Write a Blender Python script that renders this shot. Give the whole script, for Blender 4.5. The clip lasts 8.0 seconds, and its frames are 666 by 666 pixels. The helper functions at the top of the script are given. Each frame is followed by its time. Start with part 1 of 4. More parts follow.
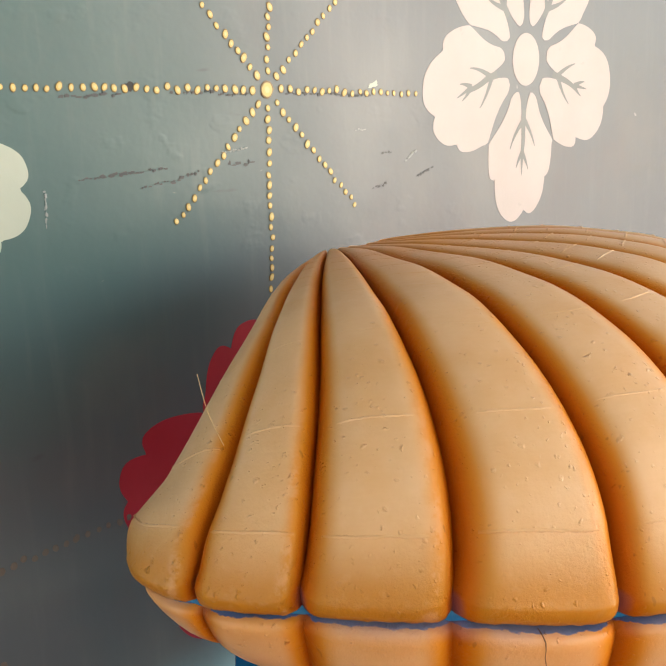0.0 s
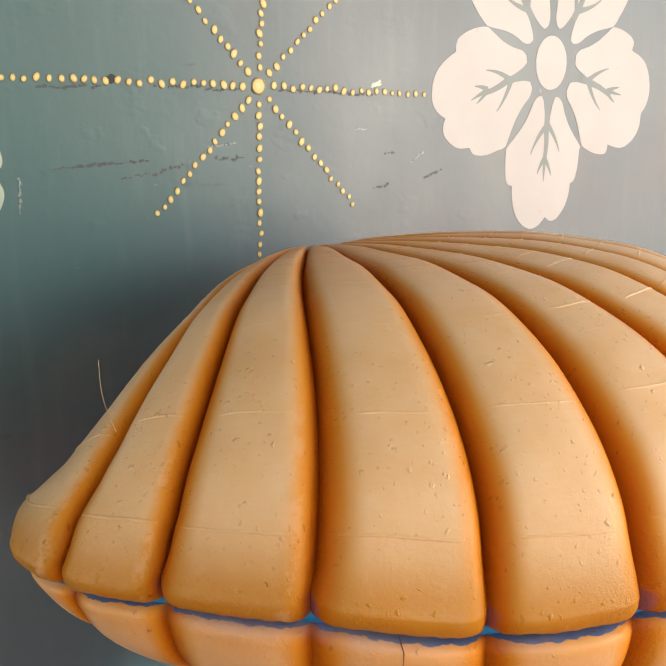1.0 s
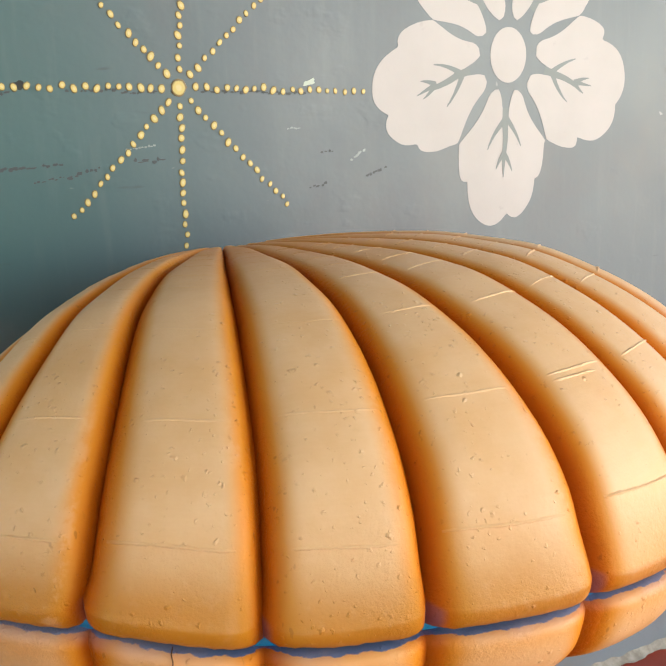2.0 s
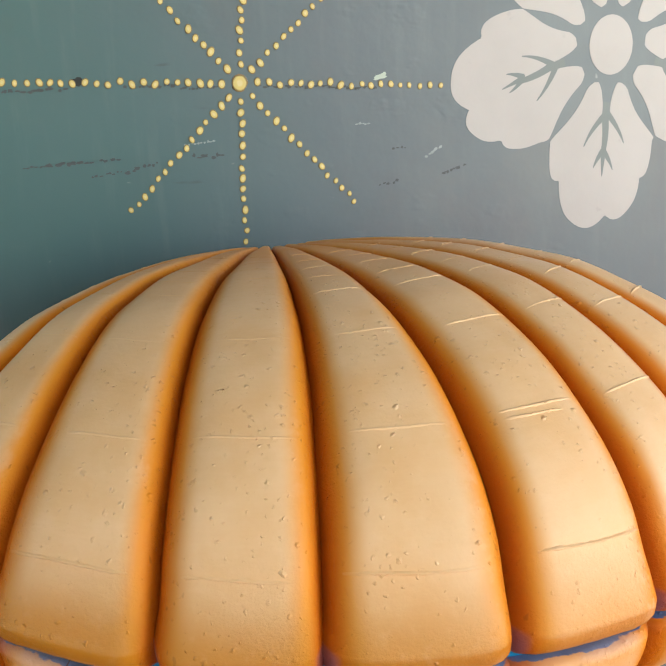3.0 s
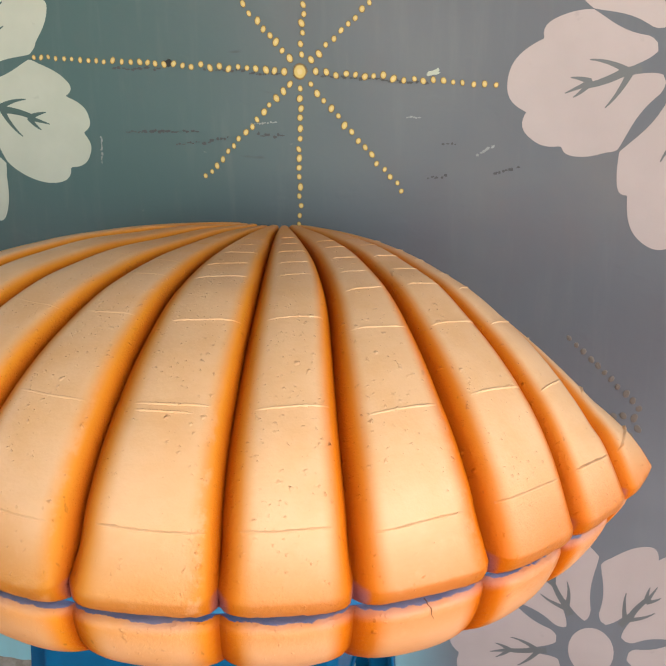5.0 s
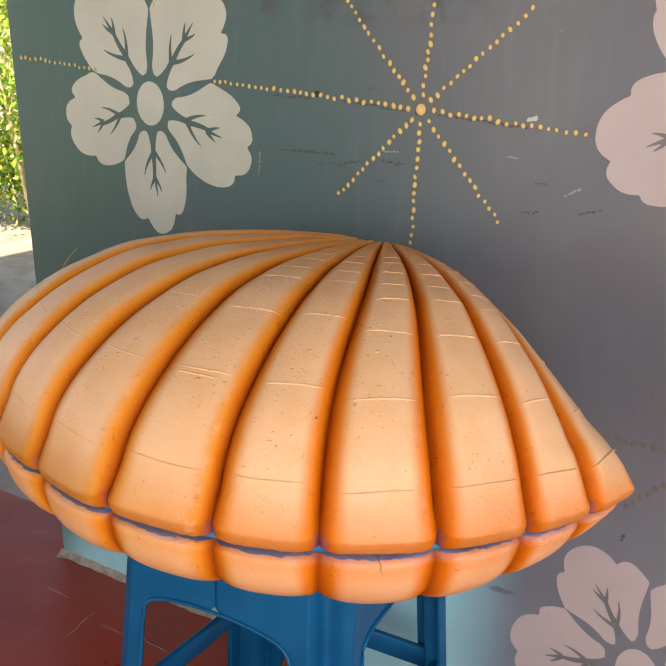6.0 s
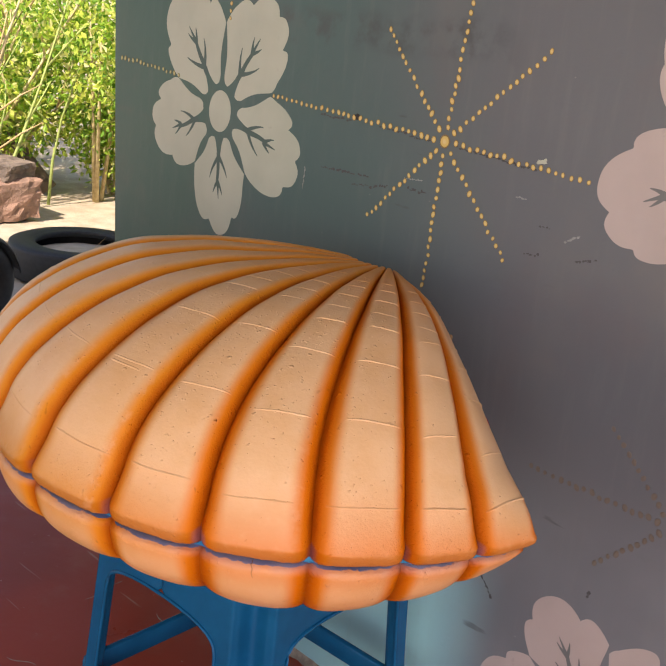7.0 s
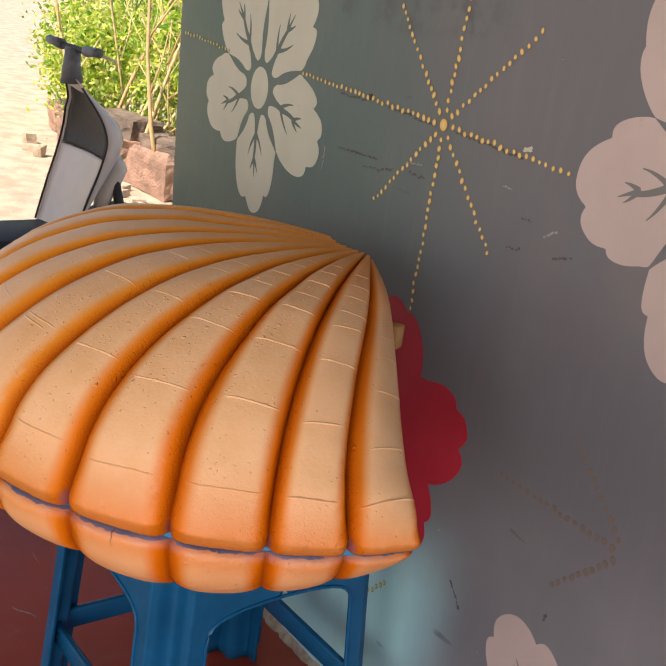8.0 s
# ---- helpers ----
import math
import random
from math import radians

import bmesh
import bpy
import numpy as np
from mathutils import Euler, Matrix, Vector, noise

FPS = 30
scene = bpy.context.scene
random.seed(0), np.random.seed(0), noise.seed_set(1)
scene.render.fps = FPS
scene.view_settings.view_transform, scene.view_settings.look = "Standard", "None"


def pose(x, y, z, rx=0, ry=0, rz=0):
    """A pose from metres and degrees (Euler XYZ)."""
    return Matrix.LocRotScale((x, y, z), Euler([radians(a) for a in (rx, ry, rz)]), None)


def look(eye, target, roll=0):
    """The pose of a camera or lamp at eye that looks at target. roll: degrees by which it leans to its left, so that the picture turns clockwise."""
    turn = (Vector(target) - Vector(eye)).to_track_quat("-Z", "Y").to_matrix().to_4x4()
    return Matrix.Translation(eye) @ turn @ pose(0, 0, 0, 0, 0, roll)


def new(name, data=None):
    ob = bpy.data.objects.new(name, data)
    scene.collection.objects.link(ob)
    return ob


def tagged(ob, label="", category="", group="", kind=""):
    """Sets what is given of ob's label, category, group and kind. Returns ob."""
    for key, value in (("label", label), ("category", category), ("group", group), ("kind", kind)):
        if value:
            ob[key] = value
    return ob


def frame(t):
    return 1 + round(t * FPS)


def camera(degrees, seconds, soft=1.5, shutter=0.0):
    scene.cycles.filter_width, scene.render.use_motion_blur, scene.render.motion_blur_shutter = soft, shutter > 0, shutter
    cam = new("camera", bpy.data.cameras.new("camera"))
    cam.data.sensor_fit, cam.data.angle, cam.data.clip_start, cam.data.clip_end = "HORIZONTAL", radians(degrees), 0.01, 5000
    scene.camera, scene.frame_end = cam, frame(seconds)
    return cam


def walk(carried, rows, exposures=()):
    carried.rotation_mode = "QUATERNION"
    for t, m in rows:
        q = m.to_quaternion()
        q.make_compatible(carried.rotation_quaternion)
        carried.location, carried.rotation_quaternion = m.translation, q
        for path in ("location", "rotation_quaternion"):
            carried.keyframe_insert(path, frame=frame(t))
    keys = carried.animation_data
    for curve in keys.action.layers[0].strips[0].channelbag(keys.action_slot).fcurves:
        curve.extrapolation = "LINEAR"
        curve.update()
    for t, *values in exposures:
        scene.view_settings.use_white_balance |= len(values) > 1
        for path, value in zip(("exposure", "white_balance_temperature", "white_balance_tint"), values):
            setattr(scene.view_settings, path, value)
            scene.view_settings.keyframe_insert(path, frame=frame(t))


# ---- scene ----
import functools

cam = camera(35.30, 8.0)
PATH = [
    (0, look((-0.6827, -0.8563, 0.9319), (-0.0377, -0.1305, 0.6928), -2.08)),
    (0.5, look((-0.6264, -0.9019, 0.9309), (-0.0237, -0.1396, 0.6948), -1.08)),
    (1, look((-0.5652, -0.9452, 0.9213), (-0.0118, -0.1452, 0.6895), -0.79)),
    (1.5, look((-0.4714, -0.9994, 0.9149), (0.0381, -0.1702, 0.6852), -1.38)),
    (1.7, look((-0.4379, -1.0171, 0.9160), (0.0557, -0.1785, 0.6853), -1.77)),
    (2.8, look((-0.2582, -1.0778, 0.9426), (0.0528, -0.1614, 0.6909), -2.57)),
    (3, look((-0.2103, -1.0795, 0.9396), (0.0470, -0.1468, 0.6867), -2.41)),
    (3.5, look((-0.0487, -1.1269, 0.9527), (0.0486, -0.1663, 0.6923), -2.77)),
    (4, look((0.1145, -1.1560, 0.9648), (0.0591, -0.1922, 0.7040), -2.62)),
    (4.5, look((0.2618, -1.1319, 0.9565), (0.0923, -0.1855, 0.6816), -1.52)),
    (5, look((0.3824, -1.1389, 0.9953), (0.1041, -0.2274, 0.6923), -0.69)),
    (5.2, look((0.4181, -1.1554, 1.0120), (0.0904, -0.2623, 0.7038), -0.37)),
    (6.3, look((0.7286, -1.2013, 1.0520), (0.1620, -0.4294, 0.7637), 3.29)),
    (6.5, look((0.7757, -1.1763, 1.0658), (0.1807, -0.4263, 0.7767), 4.24)),
    (7, look((0.8587, -1.0707, 1.0661), (0.1996, -0.3783, 0.7727), 6.40)),
    (7.5, look((0.9297, -0.9486, 1.0778), (0.2095, -0.3264, 0.7709), 7.39)),
    (8, look((1.0040, -0.8378, 1.0694), (0.2318, -0.2873, 0.7523), 7.99)),
]
EXPOSURES = [
    (0.0, 1.63, 7100, 7), (1.5, 1.54, 6650, 2), (3.0, 1.38, 6150, -4), (3.5, 1.30, 6150, -3), (5.0, 1.31, 6750, 8),
    (6.5, 0.92, 7150, 20), (8.0, 0.69, 7500, 21),
]
walk(cam, PATH, EXPOSURES)

# ---- light: open sky from the front and the right of a covered porch, and added lamps ----
world = bpy.data.worlds.new("sky")
scene.world = world
world.use_nodes = True
wn = world.node_tree.nodes
sky = wn.new("ShaderNodeTexSky")
sky.sky_type, sky.sun_disc = "NISHITA", False
sky.sun_elevation, sky.sun_rotation = radians(51.4), radians(162.6)
world.node_tree.links.new(sky.outputs[0], wn["Background"].inputs[0])
wn["Background"].inputs[1].default_value = 0.15
sun_data = bpy.data.lights.new("sun", "SUN")
sun_data.energy, sun_data.angle, sun_data.color = 5.0, radians(0.5), (1.0, 0.94, 0.84)
sun = new("sun", sun_data)
sun.matrix_world = look((1.0, -3.2, 4.2), (0, 0, 0))
# unseen lamps added: one for daylight from the right, one to fill the left
ADDED_LAMPS = [
    ((2.05, -2.25, 0.92), (0.0, -0.3, 0.6), 1.7, 1.5, 25.0, (1.0, 0.895, 0.79)),
    ((-0.7, -2.7, 0.95), (-0.1, -0.3, 0.65), 1.0, 0.8, 5.8, (0.98, 1.0, 0.86)),
]
for eye, aim, w, h, watts, colour in ADDED_LAMPS:
    d = bpy.data.lights.new("added_area_light", "AREA")
    d.shape, d.size, d.size_y, d.energy, d.color = "RECTANGLE", w, h, watts, colour
    new("added_area_light", d).matrix_world = look(eye, aim)


# ---- helpers for materials and meshes ----
class Mat:
    """A node material with short calls."""

    def __init__(self, name, rough=0.6, metal=0.0, spec=0.5):
        self.m = bpy.data.materials.new(name)
        self.m.use_nodes = True
        self.t = self.m.node_tree
        self.b = self.t.nodes["Principled BSDF"]
        self.b.inputs["Roughness"].default_value = rough
        self.b.inputs["Metallic"].default_value = metal
        self.b.inputs["Specular IOR Level"].default_value = spec

    def node(self, kind, **kw):
        n = self.t.nodes.new(kind)
        for k, v in kw.items():
            n.inputs[k].default_value = v
        return n

    def link(self, a, b):
        self.t.links.new(a, b)

    def coord(self, which="Object"):
        return self.node("ShaderNodeTexCoord").outputs[which]

    def noise(self, scale, detail=4, rough=0.55, vec=None, stretch=None):
        n = self.node("ShaderNodeTexNoise", Scale=scale, Detail=detail, Roughness=rough)
        vec = vec or self.coord()
        if stretch:
            mp = self.node("ShaderNodeMapping")
            mp.inputs["Scale"].default_value = stretch
            self.link(vec, mp.inputs[0])
            vec = mp.outputs[0]
        self.link(vec, n.inputs["Vector"])
        return n.outputs[0]

    def ramp(self, fac, stops):
        r = self.t.nodes.new("ShaderNodeValToRGB")
        e = r.color_ramp.elements
        while len(e) < len(stops):
            e.new(0.5)
        for el, (p, c) in zip(e, stops):
            el.position = p
            el.color = (*c, 1) if len(c) == 3 else c
        self.link(fac, r.inputs[0])
        return r.outputs[0]

    def mix(self, fac, a, b, mode="MIX"):
        n = self.t.nodes.new("ShaderNodeMix")
        n.data_type, n.blend_type = "RGBA", mode
        for sock, v in ((n.inputs[0], fac), (n.inputs[6], a), (n.inputs[7], b)):
            if isinstance(v, (int, float)):
                sock.default_value = v
            elif isinstance(v, tuple):
                sock.default_value = (*v, 1)
            else:
                self.link(v, sock)
        return n.outputs[2]

    def math(self, op, a, b=None, clamp=False):
        n = self.t.nodes.new("ShaderNodeMath")
        n.operation, n.use_clamp = op, clamp
        for s, v in zip(n.inputs, (a, b)):
            if v is None:
                continue
            if isinstance(v, (int, float)):
                s.default_value = v
            else:
                self.link(v, s)
        return n.outputs[0]

    def step(self, x, lo, hi):
        n = self.t.nodes.new("ShaderNodeMapRange")
        n.interpolation_type = "SMOOTHSTEP"
        n.inputs[1].default_value, n.inputs[2].default_value = lo, hi
        self.link(x, n.inputs[0])
        return n.outputs[0]

    def colour(self, c):
        if isinstance(c, tuple):
            self.b.inputs["Base Color"].default_value = (*c, 1)
        else:
            self.link(c, self.b.inputs["Base Color"])
        return self

    def bump(self, h, dist, strength=1.0):
        n = self.node("ShaderNodeBump", Strength=strength, Distance=dist)
        self.link(h, n.inputs["Height"])
        prev = self.b.inputs["Normal"]
        if prev.is_linked:
            self.link(prev.links[0].from_socket, n.inputs["Normal"])
        self.link(n.outputs[0], prev)
        return self

    def roughness(self, x):
        self.link(x, self.b.inputs["Roughness"])
        return self


def part(name, bm, material, parent=None, label="", smooth=True):
    """Links a bmesh (or a ready mesh) as one mesh object under a thing or a part."""
    if isinstance(bm, bmesh.types.BMesh):
        me = bpy.data.meshes.new(name)
        bm.to_mesh(me)
        bm.free()
    else:
        me = bm
    for p in me.polygons:
        p.use_smooth = smooth
    if material and not me.materials:
        me.materials.append(material.m)
    ob = new(name, me)
    if parent:
        ob.parent = parent
    if label:
        tagged(ob, label)
    return ob


def thing(name, place=(0, 0, 0), label="", category="", group="", kind="", rz=0):
    ob = new(name)
    ob.matrix_world = pose(*place, 0, 0, rz)
    ob.empty_display_size = 0.05
    return tagged(ob, label, category, group, kind)


def grid_mesh(name, fn, nu, nv, closed_u=False):
    """A sheet of quads: fn(u, v) for u, v in 0..1; its UV map holds u, v."""
    us = [i / nu for i in range(nu + (0 if closed_u else 1))]
    vs = [j / nv for j in range(nv + 1)]
    verts = [fn(u, v) for v in vs for u in us]
    n = len(us)
    faces = []
    for j in range(nv):
        for i in range(nu):
            a, b = j * n + i, j * n + (i + 1) % n
            faces.append((a, b, b + n, a + n))
    me = bpy.data.meshes.new(name)
    me.from_pydata([tuple(p) for p in verts], [], faces)
    uv = me.uv_layers.new(name="UVMap")
    flat = []
    for j in range(nv):
        for i in range(nu):
            for di, dj in ((0, 0), (1, 0), (1, 1), (0, 1)):
                flat += [(i + di) / nu, (j + dj) / nv]
    uv.data.foreach_set("uv", flat)
    return me


def box_bm(sx, sy, sz, at=(0, 0, 0), bevel=0.0, turn=None, bm=None):
    own = bm is None
    bm = bm or bmesh.new()
    made = bmesh.ops.create_cube(bm, size=1.0)["verts"]
    bmesh.ops.scale(bm, vec=(sx, sy, sz), verts=made)
    if turn is not None:
        bmesh.ops.transform(bm, matrix=turn, verts=made)
    bmesh.ops.translate(bm, vec=at, verts=made)
    if bevel:
        edges = list({e for v in made for e in v.link_edges})
        bmesh.ops.bevel(bm, geom=edges, offset=bevel, segments=2, affect="EDGES", profile=0.5)
    return bm


def prism_bm(outline, y0, y1, bm=None):
    """An outline of (x, z) pairs made into a plate between y0 and y1."""
    bm = bm or bmesh.new()
    front = [bm.verts.new((x, y0, z)) for x, z in outline]
    back = [bm.verts.new((x, y1, z)) for x, z in outline]
    f1 = bm.faces.new(front)
    f2 = bm.faces.new(back[::-1])
    n = len(outline)
    for i in range(n):
        bm.faces.new((front[i], back[i], back[(i + 1) % n], front[(i + 1) % n]))
    bmesh.ops.recalc_face_normals(bm, faces=bm.faces)
    return bm


def tube_bm(points, radii, seg=10, bm=None, cap=True):
    bm = bm or bmesh.new()
    pts = [Vector(p) for p in points]
    if isinstance(radii, (int, float)):
        radii = [radii] * len(pts)
    rings = []
    for i, p in enumerate(pts):
        d = (pts[min(i + 1, len(pts) - 1)] - pts[max(i - 1, 0)]).normalized()
        up = Vector((0, 0, 1)) if abs(d.z) < 0.9 else Vector((1, 0, 0))
        a = d.cross(up).normalized()
        b = a.cross(d)
        rings.append([bm.verts.new(p + radii[i] * (math.cos(k * math.tau / seg) * a + math.sin(k * math.tau / seg) * b)) for k in range(seg)])
    for r0, r1 in zip(rings, rings[1:]):
        for k in range(seg):
            bm.faces.new((r0[k], r0[(k + 1) % seg], r1[(k + 1) % seg], r1[k]))
    if cap:
        bm.faces.new(rings[0][::-1])
        bm.faces.new(rings[-1])
    bmesh.ops.recalc_face_normals(bm, faces=bm.faces)
    return bm


def smooth_table(table):
    """A smooth curve through a short table (monotone cubic)."""
    xs = [p[0] for p in table]
    ys = [p[1] for p in table]
    n = len(xs)
    d = [(ys[i + 1] - ys[i]) / (xs[i + 1] - xs[i]) for i in range(n - 1)]
    m = [d[0]] + [0.0 if d[i - 1] * d[i] <= 0 else 2 * d[i - 1] * d[i] / (d[i - 1] + d[i]) for i in range(1, n - 1)] + [d[-1]]

    def f(x):
        x = min(max(x, xs[0]), xs[-1])
        i = max(k for k in range(n - 1) if xs[k] <= x)
        h = xs[i + 1] - xs[i]
        t = (x - xs[i]) / h
        return (ys[i] * (1 + 2 * t) * (1 - t) ** 2 + m[i] * h * t * (1 - t) ** 2
                + ys[i + 1] * t * t * (3 - 2 * t) + m[i + 1] * h * t * t * (t - 1))
    return f


# ---- materials ----
def shell_paint(name, lower, pale=0.0):
    """Airbrushed paint: tan on the back of a rib, orange at its foot, brown in the furrows with crease shade painted
    in; u across, v along.
    """
    m = Mat(name, 0.42, spec=0.36)
    sep = m.node("ShaderNodeSeparateXYZ")
    m.link(m.coord("UV"), sep.inputs[0])
    u, v = sep.outputs[0], sep.outputs[1]
    soft = m.noise(9, 3)
    fine = m.noise(120, 4, 0.6)
    wob = m.math("MULTIPLY", m.math("SUBTRACT", soft, 0.5), 0.16)
    side = m.math("ADD", m.math("MULTIPLY", m.math("ABSOLUTE", m.math("SUBTRACT", u, 0.52)), 2.0), wob)
    tan = m.mix(m.step(m.noise(22, 5), 0.35, 0.7), (0.760, 0.482, 0.268), (0.722, 0.430, 0.216))
    orange = m.mix(soft, (0.69, 0.215, 0.012), (0.71, 0.285, 0.026))
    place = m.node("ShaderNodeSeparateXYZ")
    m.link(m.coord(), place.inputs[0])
    orange = m.mix(m.step(place.outputs[0], 0.06, 0.26), orange, (0.70, 0.172, 0.005))
    lines = m.noise(1.0, 5, 0.65, vec=m.coord("UV"), stretch=(5, 170, 1))
    tan = m.mix(m.math("MULTIPLY", m.step(lines, 0.35, 0.75), 0.14), tan, (0.84, 0.55, 0.30))
    tan = m.mix(m.math("MULTIPLY", m.step(m.noise(5, 4, 0.6), 0.5, 0.72), 0.3), tan, (0.72, 0.36, 0.115))
    edge = m.math("ADD", u, m.math("MULTIPLY", wob, 0.30))
    c = m.mix(m.step(edge, 0.76, 0.93), tan, orange)
    c = m.mix(m.step(edge, 0.28, 0.11), c, m.mix(0.45, orange, (0.46, 0.20, 0.03)))
    foot = m.math("SUBTRACT", 1.0, m.step(m.math("ADD", v, m.math("MULTIPLY", wob, 0.6)), 0.10, 0.27))
    old_foot = m.mix(m.step(place.outputs[0], 0.12, -0.08), orange, (0.56, 0.250, 0.036))
    c = m.mix(m.math("MULTIPLY", foot, 0.70 if not lower else 0.45), c, old_foot if not lower else orange)
    if lower:
        c = m.mix(m.math("MULTIPLY", soft, 0.34), c, orange)
        c = m.mix(0.12, c, orange)
    else:
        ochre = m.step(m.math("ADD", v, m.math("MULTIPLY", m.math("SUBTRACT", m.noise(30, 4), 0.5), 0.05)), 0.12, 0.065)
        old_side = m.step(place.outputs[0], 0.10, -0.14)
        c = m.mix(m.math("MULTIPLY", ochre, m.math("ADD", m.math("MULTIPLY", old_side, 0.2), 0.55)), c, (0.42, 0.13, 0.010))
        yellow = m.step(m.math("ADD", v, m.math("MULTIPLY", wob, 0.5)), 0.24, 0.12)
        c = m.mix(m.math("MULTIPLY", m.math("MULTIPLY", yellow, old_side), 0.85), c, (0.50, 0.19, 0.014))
        c = m.mix(m.math("MULTIPLY", m.step(v, 0.62, 0.95), 0.75), c, orange)
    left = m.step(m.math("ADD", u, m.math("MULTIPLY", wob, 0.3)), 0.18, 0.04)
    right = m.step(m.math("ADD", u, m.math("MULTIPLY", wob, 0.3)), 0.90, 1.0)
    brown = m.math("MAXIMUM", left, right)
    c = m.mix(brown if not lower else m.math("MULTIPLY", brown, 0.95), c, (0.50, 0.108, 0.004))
    if lower:
        band = m.step(m.math("ADD", v, m.math("MULTIPLY", m.math("SUBTRACT", m.noise(55, 5, 0.65), 0.5), 0.09)), 0.058, 0.050)
        c = m.mix(m.math("MULTIPLY", band, 0.9), c, (0.022, 0.12, 0.30))
        haze = m.math("MULTIPLY", m.step(v, 0.15, 0.04), m.step(m.noise(14, 4), 0.36, 0.64))
        c = m.mix(m.math("MULTIPLY", haze, 0.38), c, (0.42, 0.37, 0.46))
    else:
        smear = m.math("MULTIPLY", m.step(v, 0.12, 0.05), m.step(m.math("ADD", side, wob), 0.86, 1.0))
        c = m.mix(m.math("MULTIPLY", smear, 0.45), c, (0.03, 0.12, 0.31))
    # the very bottom of the furrows is almost black-brown, crease shade put into the paint
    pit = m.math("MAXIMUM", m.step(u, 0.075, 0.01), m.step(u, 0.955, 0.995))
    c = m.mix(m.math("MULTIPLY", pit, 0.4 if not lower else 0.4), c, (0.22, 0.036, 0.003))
    flank = m.step(side, 0.42, 0.80)
    if not lower:
        # rubbed grit along one flank, pale and patchy, with its gloss painted in
        band = m.math("MULTIPLY", m.step(u, 0.76, 0.84), m.step(u, 0.93, 0.88))
        band = m.math("MULTIPLY", band, m.math("MULTIPLY", m.step(v, 0.50, 0.30), m.step(m.noise(70, 5, 0.7), 0.44, 0.60)))
        c = m.mix(m.math("MULTIPLY", band, m.math("MULTIPLY", m.step(m.noise(5, 2), 0.40, 0.58), 0.28)), c, (0.80, 0.50, 0.30))
    specks = m.math("MULTIPLY", m.step(m.noise(190, 2, 0.5, stretch=(1, 1, 0.45)), 0.69, 0.75), m.math("ADD", m.math("MULTIPLY", flank, 0.30), 0.03))
    c = m.mix(specks, c, (0.14, 0.045, 0.01))
    c = m.mix(m.math("MULTIPLY", m.math("MULTIPLY", m.step(fine, 0.5, 0.9), m.step(side, 0.80, 0.45)), 0.14), c, (0.86, 0.60, 0.37))
    if pale:
        c = m.mix(pale, c, (0.88, 0.66, 0.42))
    m.colour(c)
    m.roughness(m.ramp(soft, [(0.3, (0.36,) * 3), (0.7, (0.54,) * 3)]))
    # the furrows keep a matt, dusty coat
    m.link(m.math("SUBTRACT", 0.36, m.math("MULTIPLY", m.step(side, 0.55, 0.90), 0.30)), m.b.inputs["Specular IOR Level"])
    m.bump(m.noise(45, 4, 0.55), 0.0014, 0.4)
    m.bump(lines, 0.0004, 0.16)
    pits = m.step(m.noise(150, 1, 0.4), 0.24, 0.17)
    m.bump(m.math("MULTIPLY", pits, m.math("ADD", m.math("MULTIPLY", flank, -0.6), -0.08)), 0.0009, 0.32)
    m.bump(m.noise(320, 3, 0.6), 0.0005, 0.5)
    rough_patch = m.step(m.noise(5.5, 3, 0.5), 0.40, 0.60)
    # scattered blisters, thicker in patches and along the flanks
    ragged = m.node("ShaderNodeVectorMath")
    ragged.operation = "SCALE"
    ragged.inputs[3].default_value = 0.0045
    swirl = m.node("ShaderNodeTexNoise", Scale=260, Detail=2)
    m.link(m.coord(), swirl.inputs["Vector"])
    m.link(swirl.outputs["Color"], ragged.inputs[0])
    shifted = m.node("ShaderNodeVectorMath")
    m.link(m.coord(), shifted.inputs[0])
    m.link(ragged.outputs[0], shifted.inputs[1])
    for scale, radius, keep, height in ((120, 0.28, 0.40, 0.0015), (75, 0.17, 0.22, 0.0014), (210, 0.32, 0.60, 0.0011)):
        cells = m.node("ShaderNodeTexVoronoi", Scale=scale)
        m.link(shifted.outputs[0], cells.inputs["Vector"])
        pick = m.node("ShaderNodeSeparateColor")
        m.link(cells.outputs["Color"], pick.inputs[0])
        rate = m.math("ADD", m.math("MULTIPLY", m.math("MAXIMUM", rough_patch, m.math("MULTIPLY", flank, 0.8)), keep), 0.06)
        chosen = m.math("LESS_THAN", pick.outputs[0], rate)
        size = m.math("ADD", m.math("MULTIPLY", pick.outputs[1], 0.6), 0.4)
        dome = m.math("SUBTRACT", 1.0, m.math("DIVIDE", cells.outputs["Distance"], m.math("MULTIPLY", size, radius)), True)
        m.bump(m.math("MULTIPLY", m.math("POWER", dome, 0.9), m.math("MULTIPLY", chosen, size)), height, 0.8)
    crust = m.math("MULTIPLY", m.noise(260, 4, 0.7), m.math("MAXIMUM", m.step(side, 0.72, 0.92), m.math("MULTIPLY", m.step(v, 0.32, 0.09), m.step(m.noise(7, 3), 0.36, 0.62))))
    m.bump(crust, 0.0026, 0.6)
    return m


def plain(name, c1, c2, rough, scale=30, bump=0.0004, metal=0.0, spec=0.5):
    m = Mat(name, rough, metal, spec)
    m.colour(m.mix(m.step(m.noise(scale, 5), 0.3, 0.7), c1, c2))
    m.bump(m.noise(scale * 6, 4), bump, 0.6)
    return m


